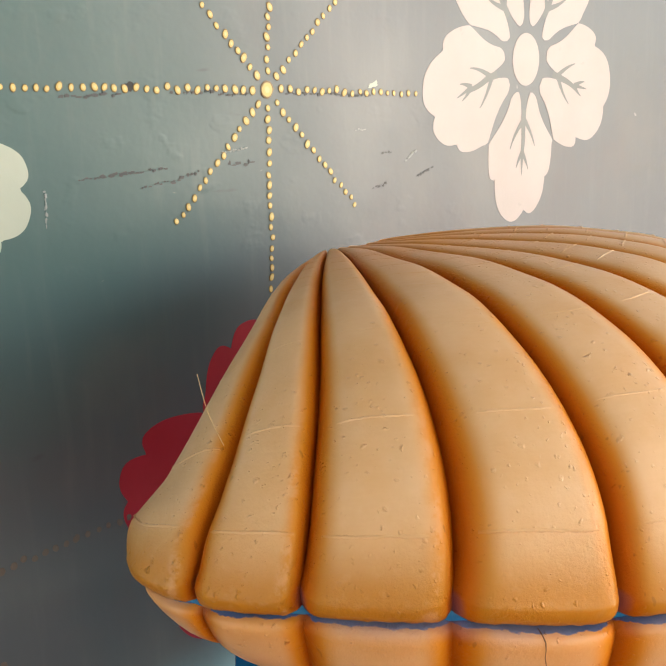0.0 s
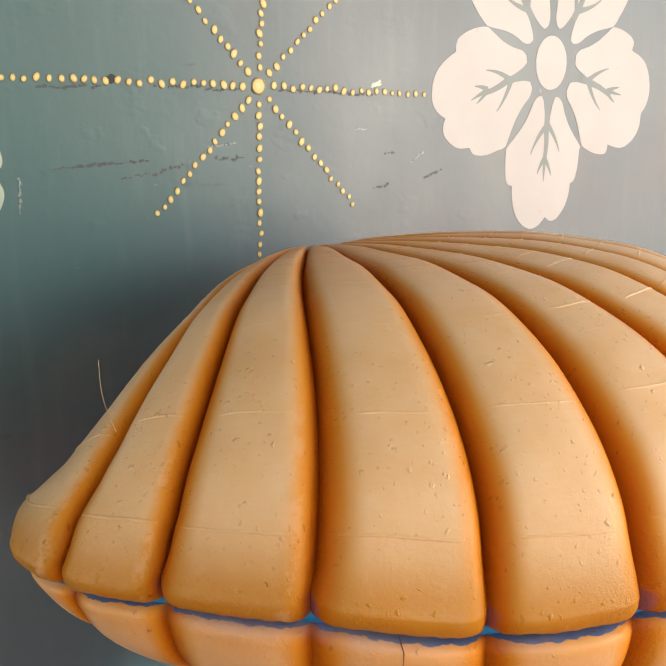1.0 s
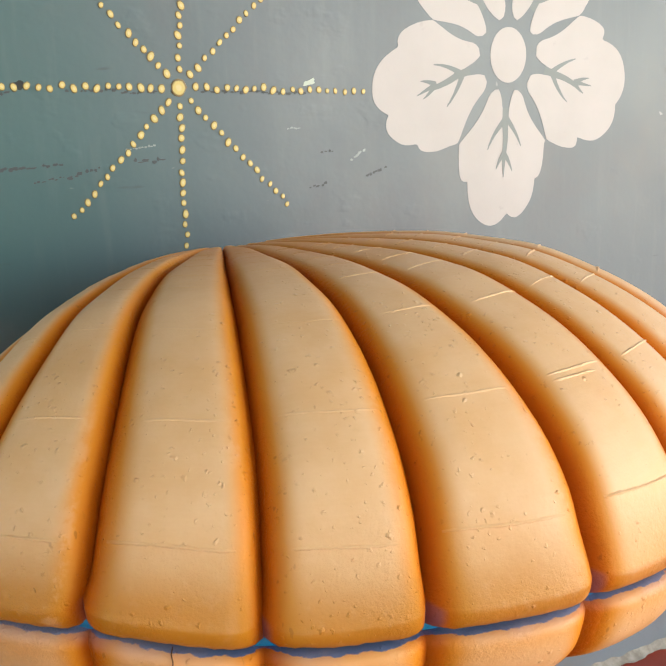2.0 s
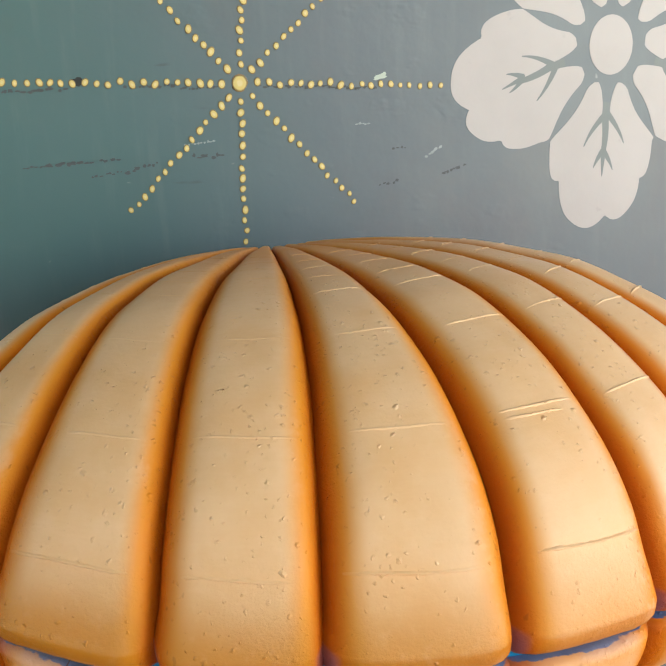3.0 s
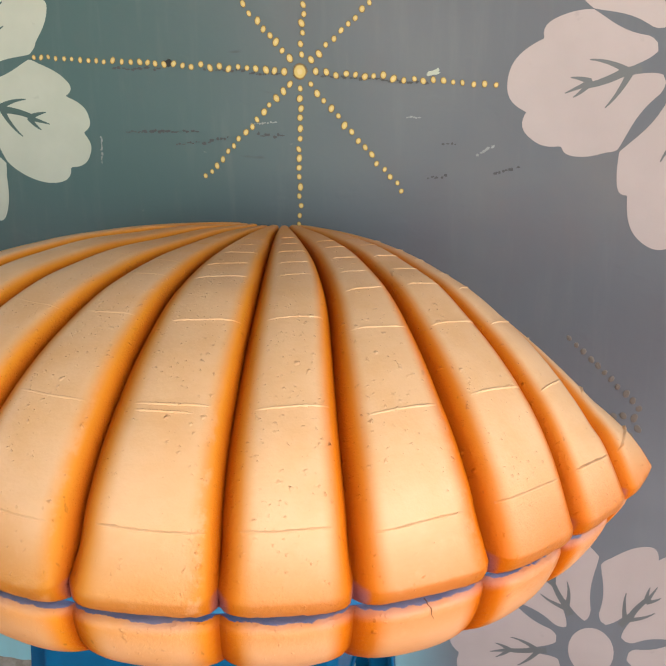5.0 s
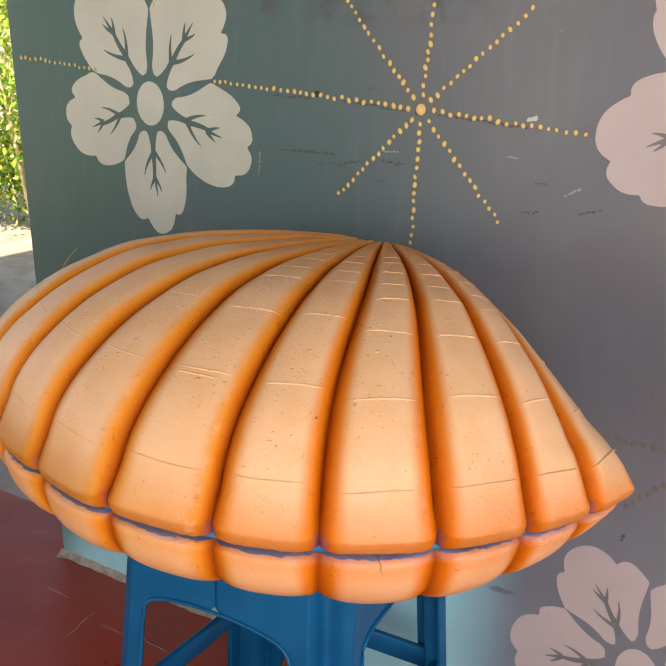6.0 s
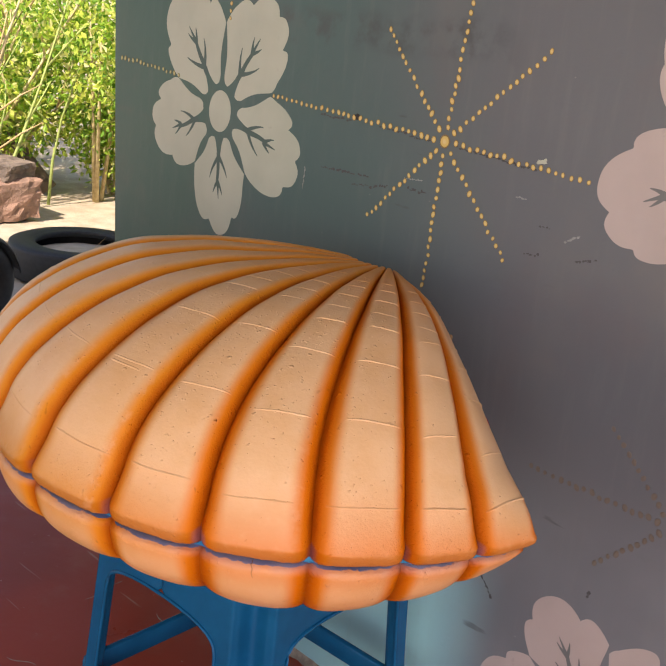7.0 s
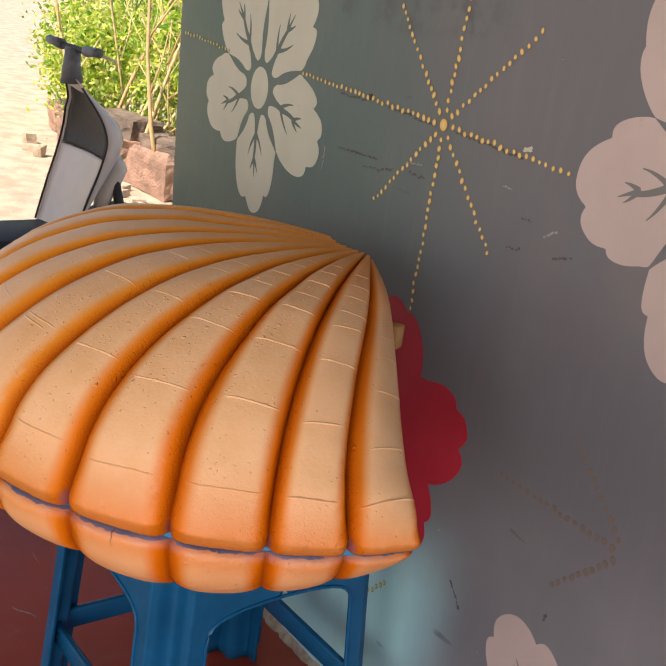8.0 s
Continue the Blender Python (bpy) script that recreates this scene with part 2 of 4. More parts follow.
def wall_paint():
    m = Mat("grey_green_wall_paint", 0.36, spec=0.42)
    obj = m.coord()
    sep = m.node("ShaderNodeSeparateXYZ")
    m.link(obj, sep.inputs[0])
    big = m.noise(1.8, 3, 0.5)
    warp = m.math("MULTIPLY", m.math("SUBTRACT", big, 0.5), 0.5)
    # teal towards one side and greener beyond: paint with garden reflection coloured in
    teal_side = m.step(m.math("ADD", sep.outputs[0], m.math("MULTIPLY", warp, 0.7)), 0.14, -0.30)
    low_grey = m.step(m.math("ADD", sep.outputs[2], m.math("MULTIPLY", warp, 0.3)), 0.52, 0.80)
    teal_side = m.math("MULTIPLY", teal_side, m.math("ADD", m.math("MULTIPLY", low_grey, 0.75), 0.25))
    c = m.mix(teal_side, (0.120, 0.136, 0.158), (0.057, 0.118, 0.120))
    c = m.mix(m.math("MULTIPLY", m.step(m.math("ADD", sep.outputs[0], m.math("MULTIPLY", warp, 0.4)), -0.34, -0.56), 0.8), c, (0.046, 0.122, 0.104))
    pale_low = m.math("MULTIPLY", m.step(m.math("ADD", sep.outputs[2], m.math("MULTIPLY", warp, 0.5)), 0.66, 0.38), m.step(sep.outputs[0], -0.05, 0.16))
    c = m.mix(m.math("MULTIPLY", pale_low, m.math("ADD", m.math("MULTIPLY", m.step(m.noise(5, 3), 0.40, 0.62), 0.4), 0.5)), c, (0.185, 0.205, 0.235))
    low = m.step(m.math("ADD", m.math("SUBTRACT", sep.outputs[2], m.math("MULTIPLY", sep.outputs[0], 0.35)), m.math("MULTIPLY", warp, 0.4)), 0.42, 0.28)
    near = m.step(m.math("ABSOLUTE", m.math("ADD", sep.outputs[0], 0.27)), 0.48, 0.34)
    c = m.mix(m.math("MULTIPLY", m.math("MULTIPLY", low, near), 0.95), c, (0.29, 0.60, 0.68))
    c = m.mix(m.math("MULTIPLY", m.step(m.noise(3.2, 4), 0.55, 0.75), 0.35), c, (0.20, 0.185, 0.175))
    c = m.mix(m.math("MULTIPLY", m.step(m.noise(7, 6, 0.65, stretch=(0.5, 1, 1.6)), 0.6, 0.8), 0.4), c, (0.10, 0.12, 0.12))
    strokes = m.step(m.noise(16, 4, 0.6, stretch=(3.0, 1, 0.35)), 0.5, 0.75)
    c = m.mix(m.math("MULTIPLY", strokes, 0.10), c, (0.24, 0.25, 0.25))
    wisp = m.math("ADD", sep.outputs[2], m.math("MULTIPLY", m.math("SUBTRACT", m.noise(6, 3), 0.5), 0.08))
    off = m.math("ABSOLUTE", m.math("SUBTRACT", wisp, 1.045))
    smear = m.math("MULTIPLY", m.step(off, 0.032, 0.008), m.step(m.noise(18, 5, 0.6), 0.42, 0.60))
    smear = m.math("MULTIPLY", smear, m.step(m.math("ABSOLUTE", m.math("ADD", sep.outputs[0], 0.14)), 0.26, 0.16))
    c = m.mix(m.math("MULTIPLY", smear, 0.65), c, (0.055, 0.065, 0.072))
    c = m.mix(m.math("MULTIPLY", m.step(m.noise(4.3, 5, 0.6, stretch=(1, 1, 0.8)), 0.53, 0.70), 0.20), c, (0.16, 0.115, 0.115))
    marks = m.step(m.noise(26, 3, 0.5, stretch=(0.35, 1, 1.7)), 0.71, 0.77)
    c = m.mix(m.math("MULTIPLY", marks, 0.55), c, (0.06, 0.06, 0.065))
    chips = m.step(m.noise(60, 2, 0.5, stretch=(0.6, 1, 1)), 0.75, 0.79)
    c = m.mix(m.math("MULTIPLY", chips, 0.5), c, (0.45, 0.44, 0.42))
    m.colour(c)
    m.roughness(m.ramp(m.noise(5, 5), [(0.3, (0.30,) * 3), (0.7, (0.48,) * 3)]))
    m.bump(m.noise(12, 4), 0.003, 0.4)
    m.bump(m.step(m.noise(24, 3, 0.5, stretch=(0.8, 1, 1.2)), 0.58, 0.72), 0.0010, 0.25)
    m.bump(m.noise(240, 3), 0.0002, 0.25)
    return m


def art_paint(name, c1, c2, rough=0.4):
    m = Mat(name, rough)
    c = m.mix(m.step(m.noise(9, 4), 0.35, 0.7), c1, c2)
    c = m.mix(m.math("MULTIPLY", m.step(m.noise(45, 4), 0.66, 0.74), 0.25), c, tuple(x * 0.6 for x in c1))
    m.colour(c)
    m.bump(m.noise(180, 3), 0.0003, 0.4)
    return m


def screed():
    m = Mat("red_oxide_screed", 0.33, spec=0.22)
    c = m.mix(m.step(m.noise(3, 5), 0.35, 0.65), (0.31, 0.046, 0.024), (0.24, 0.036, 0.020))
    c = m.mix(m.math("MULTIPLY", m.step(m.noise(14, 5), 0.5, 0.75), 0.5), c, (0.30, 0.085, 0.055))
    c = m.mix(m.math("MULTIPLY", m.step(m.noise(90, 3), 0.72, 0.76), 0.6), c, (0.45, 0.36, 0.30))
    scratch = m.step(m.noise(30, 2, 0.4, stretch=(0.12, 2.2, 1)), 0.73, 0.76)
    c = m.mix(m.math("MULTIPLY", scratch, 0.45), c, (0.42, 0.30, 0.24))
    m.colour(c)
    m.roughness(m.ramp(m.noise(8, 5), [(0.3, (0.26,) * 3), (0.7, (0.48,) * 3)]))
    m.bump(m.noise(60, 4), 0.0006, 0.5)
    return m


def leaf_paint():
    m = Mat("bush_leaf", 0.5)
    geo = m.node("ShaderNodeNewGeometry")
    c = m.ramp(geo.outputs["Random Per Island"], [(0.0, (0.10, 0.26, 0.03)), (0.35, (0.30, 0.50, 0.05)), (0.75, (0.60, 0.66, 0.12)), (1.0, (0.78, 0.74, 0.40))])
    m.colour(c)
    glow = m.node("ShaderNodeBsdfTranslucent")
    m.link(c, glow.inputs[0])
    both = m.node("ShaderNodeMixShader", Fac=0.45)
    out = m.t.nodes["Material Output"]
    m.link(m.b.outputs[0], both.inputs[1])
    m.link(glow.outputs[0], both.inputs[2])
    m.link(both.outputs[0], out.inputs[0])
    return m


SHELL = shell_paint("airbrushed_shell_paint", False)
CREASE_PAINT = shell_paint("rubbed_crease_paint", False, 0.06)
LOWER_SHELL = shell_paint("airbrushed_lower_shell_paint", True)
CREASE = plain("worn_crease_paint", (0.84, 0.60, 0.33), (0.74, 0.47, 0.21), 0.4, 60)
SEAM = plain("blue_seam_paint", (0.006, 0.15, 0.38), (0.03, 0.27, 0.52), 0.45, 50, 0.001)
DARKCRACK = plain("dark_crack", (0.16, 0.07, 0.03), (0.22, 0.10, 0.04), 0.8)
BACKCLAY = plain("raw_tan_board", (0.42, 0.25, 0.10), (0.35, 0.20, 0.08), 0.7, 30)
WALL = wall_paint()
EDGE = plain("bare_panel_edge", (0.30, 0.33, 0.33), (0.2, 0.22, 0.22), 0.5, 20)
WHITE = art_paint("pinkish_white_flower_paint", (0.435, 0.385, 0.38), (0.40, 0.352, 0.345))
# cream whose green tint stands for light from the garden
GREEN_LIT_CREAM = art_paint("green_lit_cream_flower_paint", (0.46, 0.505, 0.43), (0.41, 0.455, 0.385))
SCUFF = art_paint("dark_scuff", (0.050, 0.056, 0.062), (0.075, 0.080, 0.084), 0.6)
RED = art_paint("deep_red_flower_paint", (0.40, 0.020, 0.040), (0.47, 0.03, 0.055))
VEIN = art_paint("grey_vein_paint", (0.142, 0.155, 0.162), (0.125, 0.14, 0.147))
TEAL_VEIN = art_paint("teal_grey_vein_paint", (0.050, 0.104, 0.100), (0.044, 0.094, 0.092))
def dot_paint(name, middle, body, rim, rough):
    """A painted dot: pale middle, ochre body, dark rim."""
    m = Mat(name, rough)
    sep = m.node("ShaderNodeSeparateXYZ")
    m.link(m.coord(), sep.inputs[0])
    r2 = m.math("ADD", m.math("POWER", sep.outputs[0], 2.0), m.math("POWER", sep.outputs[2], 2.0))
    r2 = m.math("ADD", r2, m.math("MULTIPLY", m.math("SUBTRACT", m.noise(2.5, 2), 0.5), 0.25))
    m.colour(m.ramp(r2, [(0.05, middle), (0.20, body), (0.46, body), (0.70, rim)]))
    return m


GOLD = dot_paint("yellow_ochre_dot_paint", (0.66, 0.53, 0.25), (0.62, 0.47, 0.15), (0.20, 0.125, 0.045), 0.45)
WORN_GOLD = art_paint("worn_ochre_dot_paint", (0.165, 0.135, 0.105), (0.135, 0.125, 0.12), 0.5)
BLUE = plain("blue_stool_plastic", (0.0004, 0.080, 0.200), (0.0006, 0.103, 0.250), 0.27, 18, 0.0003, spec=0.22)
SCREED = screed()
GROUT = plain("pale_floor_grout", (0.34, 0.30, 0.26), (0.20, 0.17, 0.14), 0.9, 60)
EARTH = plain("pale_dry_ground", (0.50, 0.43, 0.33), (0.36, 0.29, 0.21), 0.9, 6, 0.01)
PLASTER = plain("porch_plaster", (0.36, 0.345, 0.32), (0.31, 0.295, 0.27), 0.85, 4)
ROCK = plain("red_brown_rock", (0.36, 0.22, 0.16), (0.20, 0.13, 0.095), 0.9, 9, 0.02)
LEAF = leaf_paint()
GREY_ROCK = plain("grey_brown_rock", (0.22, 0.17, 0.13), (0.10, 0.08, 0.065), 0.9, 9, 0.02)
DULL_GOLD = dot_paint("dull_yellow_dot_paint", (0.52, 0.52, 0.30), (0.42, 0.40, 0.16), (0.14, 0.13, 0.06), 0.45)
OLD_STEM = plain("orange_tan_stem", (0.52, 0.37, 0.18), (0.42, 0.30, 0.15), 0.8, 30)
GREEN_STEM = plain("green_stem", (0.36, 0.44, 0.14), (0.26, 0.34, 0.09), 0.7, 30)
STEM = plain("dry_stem", (0.62, 0.52, 0.30), (0.42, 0.33, 0.16), 0.8, 30)
FAIRING = plain("silver_scooter_paint", (0.64, 0.57, 0.51), (0.58, 0.52, 0.47), 0.25, 8, 0.0001)
RUBBER = plain("black_rubber", (0.012, 0.012, 0.013), (0.02, 0.02, 0.02), 0.6, 40)
GRIP = plain("grey_grip_rubber", (0.10, 0.11, 0.12), (0.14, 0.15, 0.16), 0.5, 40)


# ---- large structure ----
PANEL_LEFT, PANEL_RIGHT, PANEL_TOP = -0.692, 1.75, 2.45
LEAN = 0.0765  # the panel's free edge leans outwards by this much per metre of height


def wall_panel():
    bm = prism_bm([(PANEL_LEFT, 0.0), (PANEL_RIGHT, 0.0), (PANEL_RIGHT, PANEL_TOP), (PANEL_LEFT - LEAN * PANEL_TOP, PANEL_TOP)], 0.0, 0.035)
    bmesh.ops.bevel(bm, geom=list(bm.edges), offset=0.003, segments=2, affect="EDGES")
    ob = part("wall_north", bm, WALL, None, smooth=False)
    return tagged(ob, "grey-green painted wall panel with scuffs and stencilled flowers", "wall", kind="structure")


wall = wall_panel()

# unseen porch walls and ceiling, added; the full-height southwest one deepens the shade
tagged(part("wall_east", box_bm(0.12, 3.2, 2.45, (1.81, 1.6, 1.225)), PLASTER, smooth=False), "pale plastered side wall of the porch", "wall", kind="structure")
tagged(part("wall_southwest", box_bm(2.6, 0.12, 2.45, (-1.0, -3.66, 1.225)), PLASTER, smooth=False), "unseen pale plastered wall added to block light from the front left", "wall", kind="structure")
tagged(part("wall_south", box_bm(2.2, 0.12, 1.0, (1.4, -3.66, 0.5)), PLASTER, smooth=False), "low plastered wall closing the porch", "wall", kind="structure")
tagged(part("wall_west", box_bm(0.12, 0.8, 2.45, (-2.4, -3.2, 1.225)), PLASTER, smooth=False), "pale plastered side wall of the porch", "wall", kind="structure")
tagged(part("ceiling", box_bm(5.6, 5.3, 0.1, (-0.6, -1.05, 2.5)), PLASTER, smooth=False), "unseen pale plastered porch ceiling added to keep off the sun", "ceiling", kind="structure")

# ground outside, one sheet to the horizon, a little below the tiled floor
gb = bmesh.new()
bmesh.ops.create_grid(gb, x_segments=40, y_segments=40, size=300)
ground = part("ground", gb, EARTH, smooth=False)
ground.location = (0, 0, -0.36)
tagged(ground, "pale dry earth ground of the yard outside", "ground", kind="structure")


# ---- the painted flowers and dotted stars on the panel ----
def petal_outline(petal, gap_width, slit):
    """One petal round its flower's centre, as (degrees, radius) pairs.
    petal: the degrees where it starts and ends, the radii there, its longest radius, how far that leans to its end, its lobes, and how slender it is."""
    a0, a1, r0, r1, peak, skew, lobes, lean = petal
    mid = 0.5 * (a0 + a1)

    def gap(t):
        """Half the width of the spindle-shaped gap between two petals."""
        return (0.0004 if slit else 0.00003) + gap_width * math.sin(math.pi * min(1.0, 0.12 + 0.88 * t)) ** 1.3

    def side(a, sign, end):
        """From the inner end outwards along one edge."""
        out = []
        for n in range(15):
            r = 0.0445 + (end - 0.0445) * n / 14
            da = math.degrees(gap(n / 14) / r) + (0.0, 2.0, 7.0)[max(0, 2 - n)]
            out.append((a + sign * da, r))
        return out

    left, right = side(a0, 1, r0), side(a1, -1, r1)
    crown = []
    for n in range(1, 90):
        t = n / 90
        swell = math.sin(math.pi * t ** skew) ** lean
        base = r0 + (r1 - r0) * t
        deep = 0.85 + 0.3 * math.sin(9 * t + 2.3 * mid)
        scallop = 0.095 * deep * (1 - abs(math.sin(math.pi * ((lobes - 1) * t + 0.22 * math.sin(6 * t + mid))))) ** 1.6
        r = (base + (0.98 * peak - base) * swell) * (1 - scallop * min(1.0, 6 * t, 6 * (1 - t)))
        crown.append((left[-1][0] + (right[-1][0] - left[-1][0]) * t, r))
    # the trunk of the vein opens the inner half of the petal into two lobes
    trunk = []
    if slit:
        for r, half in ((0.0425, 0.0125), (0.046, 0.0098), (0.051, 0.0076), (0.058, 0.0060), (0.066, 0.0046), (0.075, 0.0036)):
            trunk.append((math.degrees(math.atan2(half, r)), r))
    return left + crown + right[::-1] + [(mid + d, r) for d, r in trunk] + [(mid - d, r) for d, r in trunk[::-1]]


def vein_bm(length, rnd):
    """The forked vein of a petal, tapered strokes along +u."""
    k = length / 0.19
    bm = bmesh.new()

    def stroke(u0, v0, u1, v1, w0, w1, bend=0.0):
        rows = []
        lift = -0.00004 * len(bm.faces) / 6
        for i in range(7):
            t = i / 6
            u, v = u0 + (u1 - u0) * t, v0 + (v1 - v0) * t + bend * t * (1 - t)
            w = w0 + (w1 - w0) * t
            d = Vector((u1 - u0, v1 - v0)).normalized()
            rows.append([bm.verts.new(((u - d.y * w * s) * k, lift, (v + d.x * w * s) * k)) for s in (-1, 1)])
        for (a, b), (c, e) in zip(rows, rows[1:]):
            bm.faces.new((a, b, e, c))
    j = lambda s: rnd.uniform(-s, s)
    stroke(0.058, 0, 0.080, 0, 0.0046, 0.0040)
    stroke(0.068, 0.0, 0.100, 0.024 + j(0.005), 0.0036, 0.0006, 0.010)
    stroke(0.070, 0.0, 0.104, -0.022 + j(0.005), 0.0036, 0.0006, -0.012)
    stroke(0.078, 0, 0.112, j(0.003), 0.0040, 0.0028, 0.005)
    stroke(0.108, 0, 0.128, 0.011 + j(0.002), 0.0034, 0.0005, 0.005)
    stroke(0.108, 0, 0.126, -0.010 + j(0.002), 0.0034, 0.0005, -0.005)
    stroke(0.106, 0, 0.135, 0.002 + j(0.003), 0.0034, 0.0005)
    return bm


def painted_flower(x, z, paint, label, petals, with_veins=True, group="white flowers on the panel", veins=None):
    rnd = random.Random(int(1000 * (x + 3)) + int(100 * z))
    fl = thing("painted_flower", (x, 0, z), label, "wall painting", group)
    for petal in petals:
        out = [(r * math.cos(radians(d)), r * math.sin(radians(d))) for d, r in petal_outline(petal, 0.0066 if with_veins else 0.0, with_veins)]
        p = part("petal", prism_bm(out, -0.0004, 0.0), paint, fl, smooth=False)
        if with_veins:
            a = radians(0.5 * (petal[0] + petal[1]))
            vb = vein_bm(0.97 * petal[4], rnd)
            bmesh.ops.rotate(vb, verts=vb.verts, cent=(0, 0, 0), matrix=Matrix.Rotation(-a, 3, "Y"))
            bmesh.ops.translate(vb, verts=vb.verts, vec=(0, -0.00055, 0))
            part("vein", vb, veins or VEIN, p, "dark grey forked vein", smooth=False)
    ring = [(0.0270 * math.cos(math.tau * i / 40), 0.0325 * math.sin(math.tau * i / 40)) for i in range(40)]
    part("flower_centre", prism_bm(ring, -0.0004, 0.0), paint, fl, smooth=False)
    return fl


painted_flower(-0.461, 0.894, GREEN_LIT_CREAM, "cream white stencilled flower with five lobed petals on the grey panel",
               [(-121, -51, 0.108, 0.113, 0.202, 1.0, 4, 1.15), (-50, 18, 0.113, 0.122, 0.208, 0.82, 5, 0.85), (20, 89.4, 0.126, 0.137, 0.212, 1.0, 5, 0.85),
                (90.2, 161, 0.136, 0.120, 0.222, 1.0, 5, 0.85), (161, 238, 0.120, 0.105, 0.188, 0.85, 5, 0.85)], veins=TEAL_VEIN)
painted_flower(0.4235, 0.9426, WHITE, "cream white stencilled flower with five lobed petals on the grey panel",
               [(-126, -61, 0.126, 0.120, 0.212, 0.92, 5, 1.15), (-60, 22, 0.120, 0.120, 0.200, 1.0, 5, 0.85), (22, 89, 0.120, 0.135, 0.212, 1.0, 5, 0.85),
                (90, 159, 0.135, 0.116, 0.215, 1.0, 5, 0.85), (159, 233, 0.116, 0.125, 0.202, 1.0, 5, 0.85)])
painted_flower(0.358, 0.236, WHITE, "cream white stencilled flower low on the panel near the floor",
               [(-132, -62, 0.100, 0.100, 0.180, 1.0, 4, 1.15), (-62, 18, 0.100, 0.108, 0.180, 1.0, 5, 0.85), (18, 88, 0.108, 0.120, 0.178, 1.0, 4, 0.85),
                (89, 151, 0.130, 0.116, 0.180, 1.05, 4, 0.85), (151, 227, 0.116, 0.100, 0.180, 1.0, 5, 0.85)])
painted_flower(-0.032, 0.498, RED, "deep red painted flower on the panel behind the shell",
               [(-13, 56, 0.121, 0.121, 0.190, 1.0, 4, 0.85), (56, 125, 0.121, 0.124, 0.192, 1.0, 4, 0.85), (125, 196, 0.124, 0.121, 0.188, 1.0, 4, 0.85),
                (196, 270, 0.121, 0.115, 0.178, 1.0, 4, 0.85), (270, 347, 0.115, 0.121, 0.176, 1.0, 4, 0.85)], False, "red flowers on the panel")

DOTS = []
for k in range(4):
    rr = random.Random(k)
    db = bmesh.new()
    bmesh.ops.create_uvsphere(db, u_segments=10, v_segments=6, radius=1.0)
    for v in db.verts:
        v.co.x *= 1 + rr.uniform(-0.15, 0.15)
    me = bpy.data.meshes.new("dot")
    db.to_mesh(me)
    db.free()
    me.materials.append(GOLD.m)
    for p in me.polygons:
        p.use_smooth = True
    DOTS.append(me)
FADED = []
for me in DOTS:
    worn = me.copy()
    worn.materials[0] = WORN_GOLD.m
    FADED.append(worn)


DULL = []
for me in DOTS:
    worn = me.copy()
    worn.materials[0] = DULL_GOLD.m
    DULL.append(worn)


def painted_star(x, z, turn, arms, label, seed, meshes=None, centre=True):
    """A star of painted dots. arms: (degrees, length) pairs."""
    rnd = random.Random(seed)
    st = thing("painted_star", (x, 0, z), label, "wall painting", "dotted stars on the panel")

    def dot(px, pz, w, h, tilt=0.0):
        ob = new("dot", rnd.choice(meshes or DOTS))
        ob.parent = st
        ob.matrix_basis = pose(px, -0.0006, pz, 0, tilt, 0) @ Matrix.Diagonal((w, 0.0005, h, 1))
    if centre:
        dot(0, 0, 0.0088, 0.0092)
    for deg, length in arms:
        a = radians(deg + turn)
        s = 0.0185
        while s < length:
            w = rnd.uniform(0.0032, 0.0043) * (1 - 0.25 * s / length)
            off = rnd.gauss(0, 0.0009)
            dot(s * math.cos(a) - off * math.sin(a), s * math.sin(a) + off * math.cos(a), w, w * rnd.uniform(1.05, 1.45), rnd.uniform(-35, 35))
            s += rnd.uniform(0.0096, 0.0126)
    return st


painted_star(0.0, 0.92, 0, [(-3.2, 0.226), (41.8, 0.192), (85.2, 0.26), (132.2, 0.175), (177.5, 0.345), (225.8, 0.172), (268.5, 0.25), (312.3, 0.175)],
             "star of yellow painted dots round a larger dot on the panel", 3)
painted_star(0.405, 0.545, 0, [(180, 0.20), (225, 0.13), (137, 0.13)],
             "faded run of ochre painted dots below a white flower", 5, FADED, False)
painted_star(-0.43, 0.50, 0, [(4, 0.24), (45, 0.15), (90, 0.18), (180, 0.2), (270, 0.2), (315, 0.15)],
             "faded star of ochre painted dots below a white flower", 7, FADED)
painted_star(-0.026, 0.228, 0, [(46, 0.095)],
             "faded run of yellow painted dots near the floor", 9, DULL, False)
painted_star(-0.758, 0.9505, 0, [(-4.0, 0.190)], "run of dull yellow painted dots beside a white flower", 11, DULL, False)
painted_star(-0.452, 1.16, 0, [(270, 0.13)], "run of yellow painted dots above a white flower", 13, None, False)



def scuff(x, z, length, height, turn, seed, paint):
    """A row of small ragged smudges of dirt or rubbed paint on the panel."""
    rnd = random.Random(seed)
    bm = bmesh.new()
    c, s = math.cos(radians(turn)), math.sin(radians(turn))
    u = -length / 2
    lift = 0.0003
    while u < length / 2:
        ln = rnd.uniform(0.4, 1.0) * max(0.005, height * 1.8)
        hh = height * rnd.uniform(0.4, 1.1)
        mid = height * rnd.uniform(-0.3, 0.3)
        ring = []
        for n in range(14):
            a = math.tau * n / 14
            k = rnd.uniform(0.55, 1.1)
            pu, pv = u + 0.5 * ln * k * math.cos(a), mid + 0.5 * hh * k * math.sin(a)
            ring.append((pu * c - pv * s, pu * s + pv * c))
        prism_bm(ring, -lift, 0.0, bm)
        lift += 0.00005
        u += ln * rnd.uniform(0.6, 1.3)
    ob = part("scuff", bm, paint, wall, smooth=False)
    ob.location = (x, 0, z)


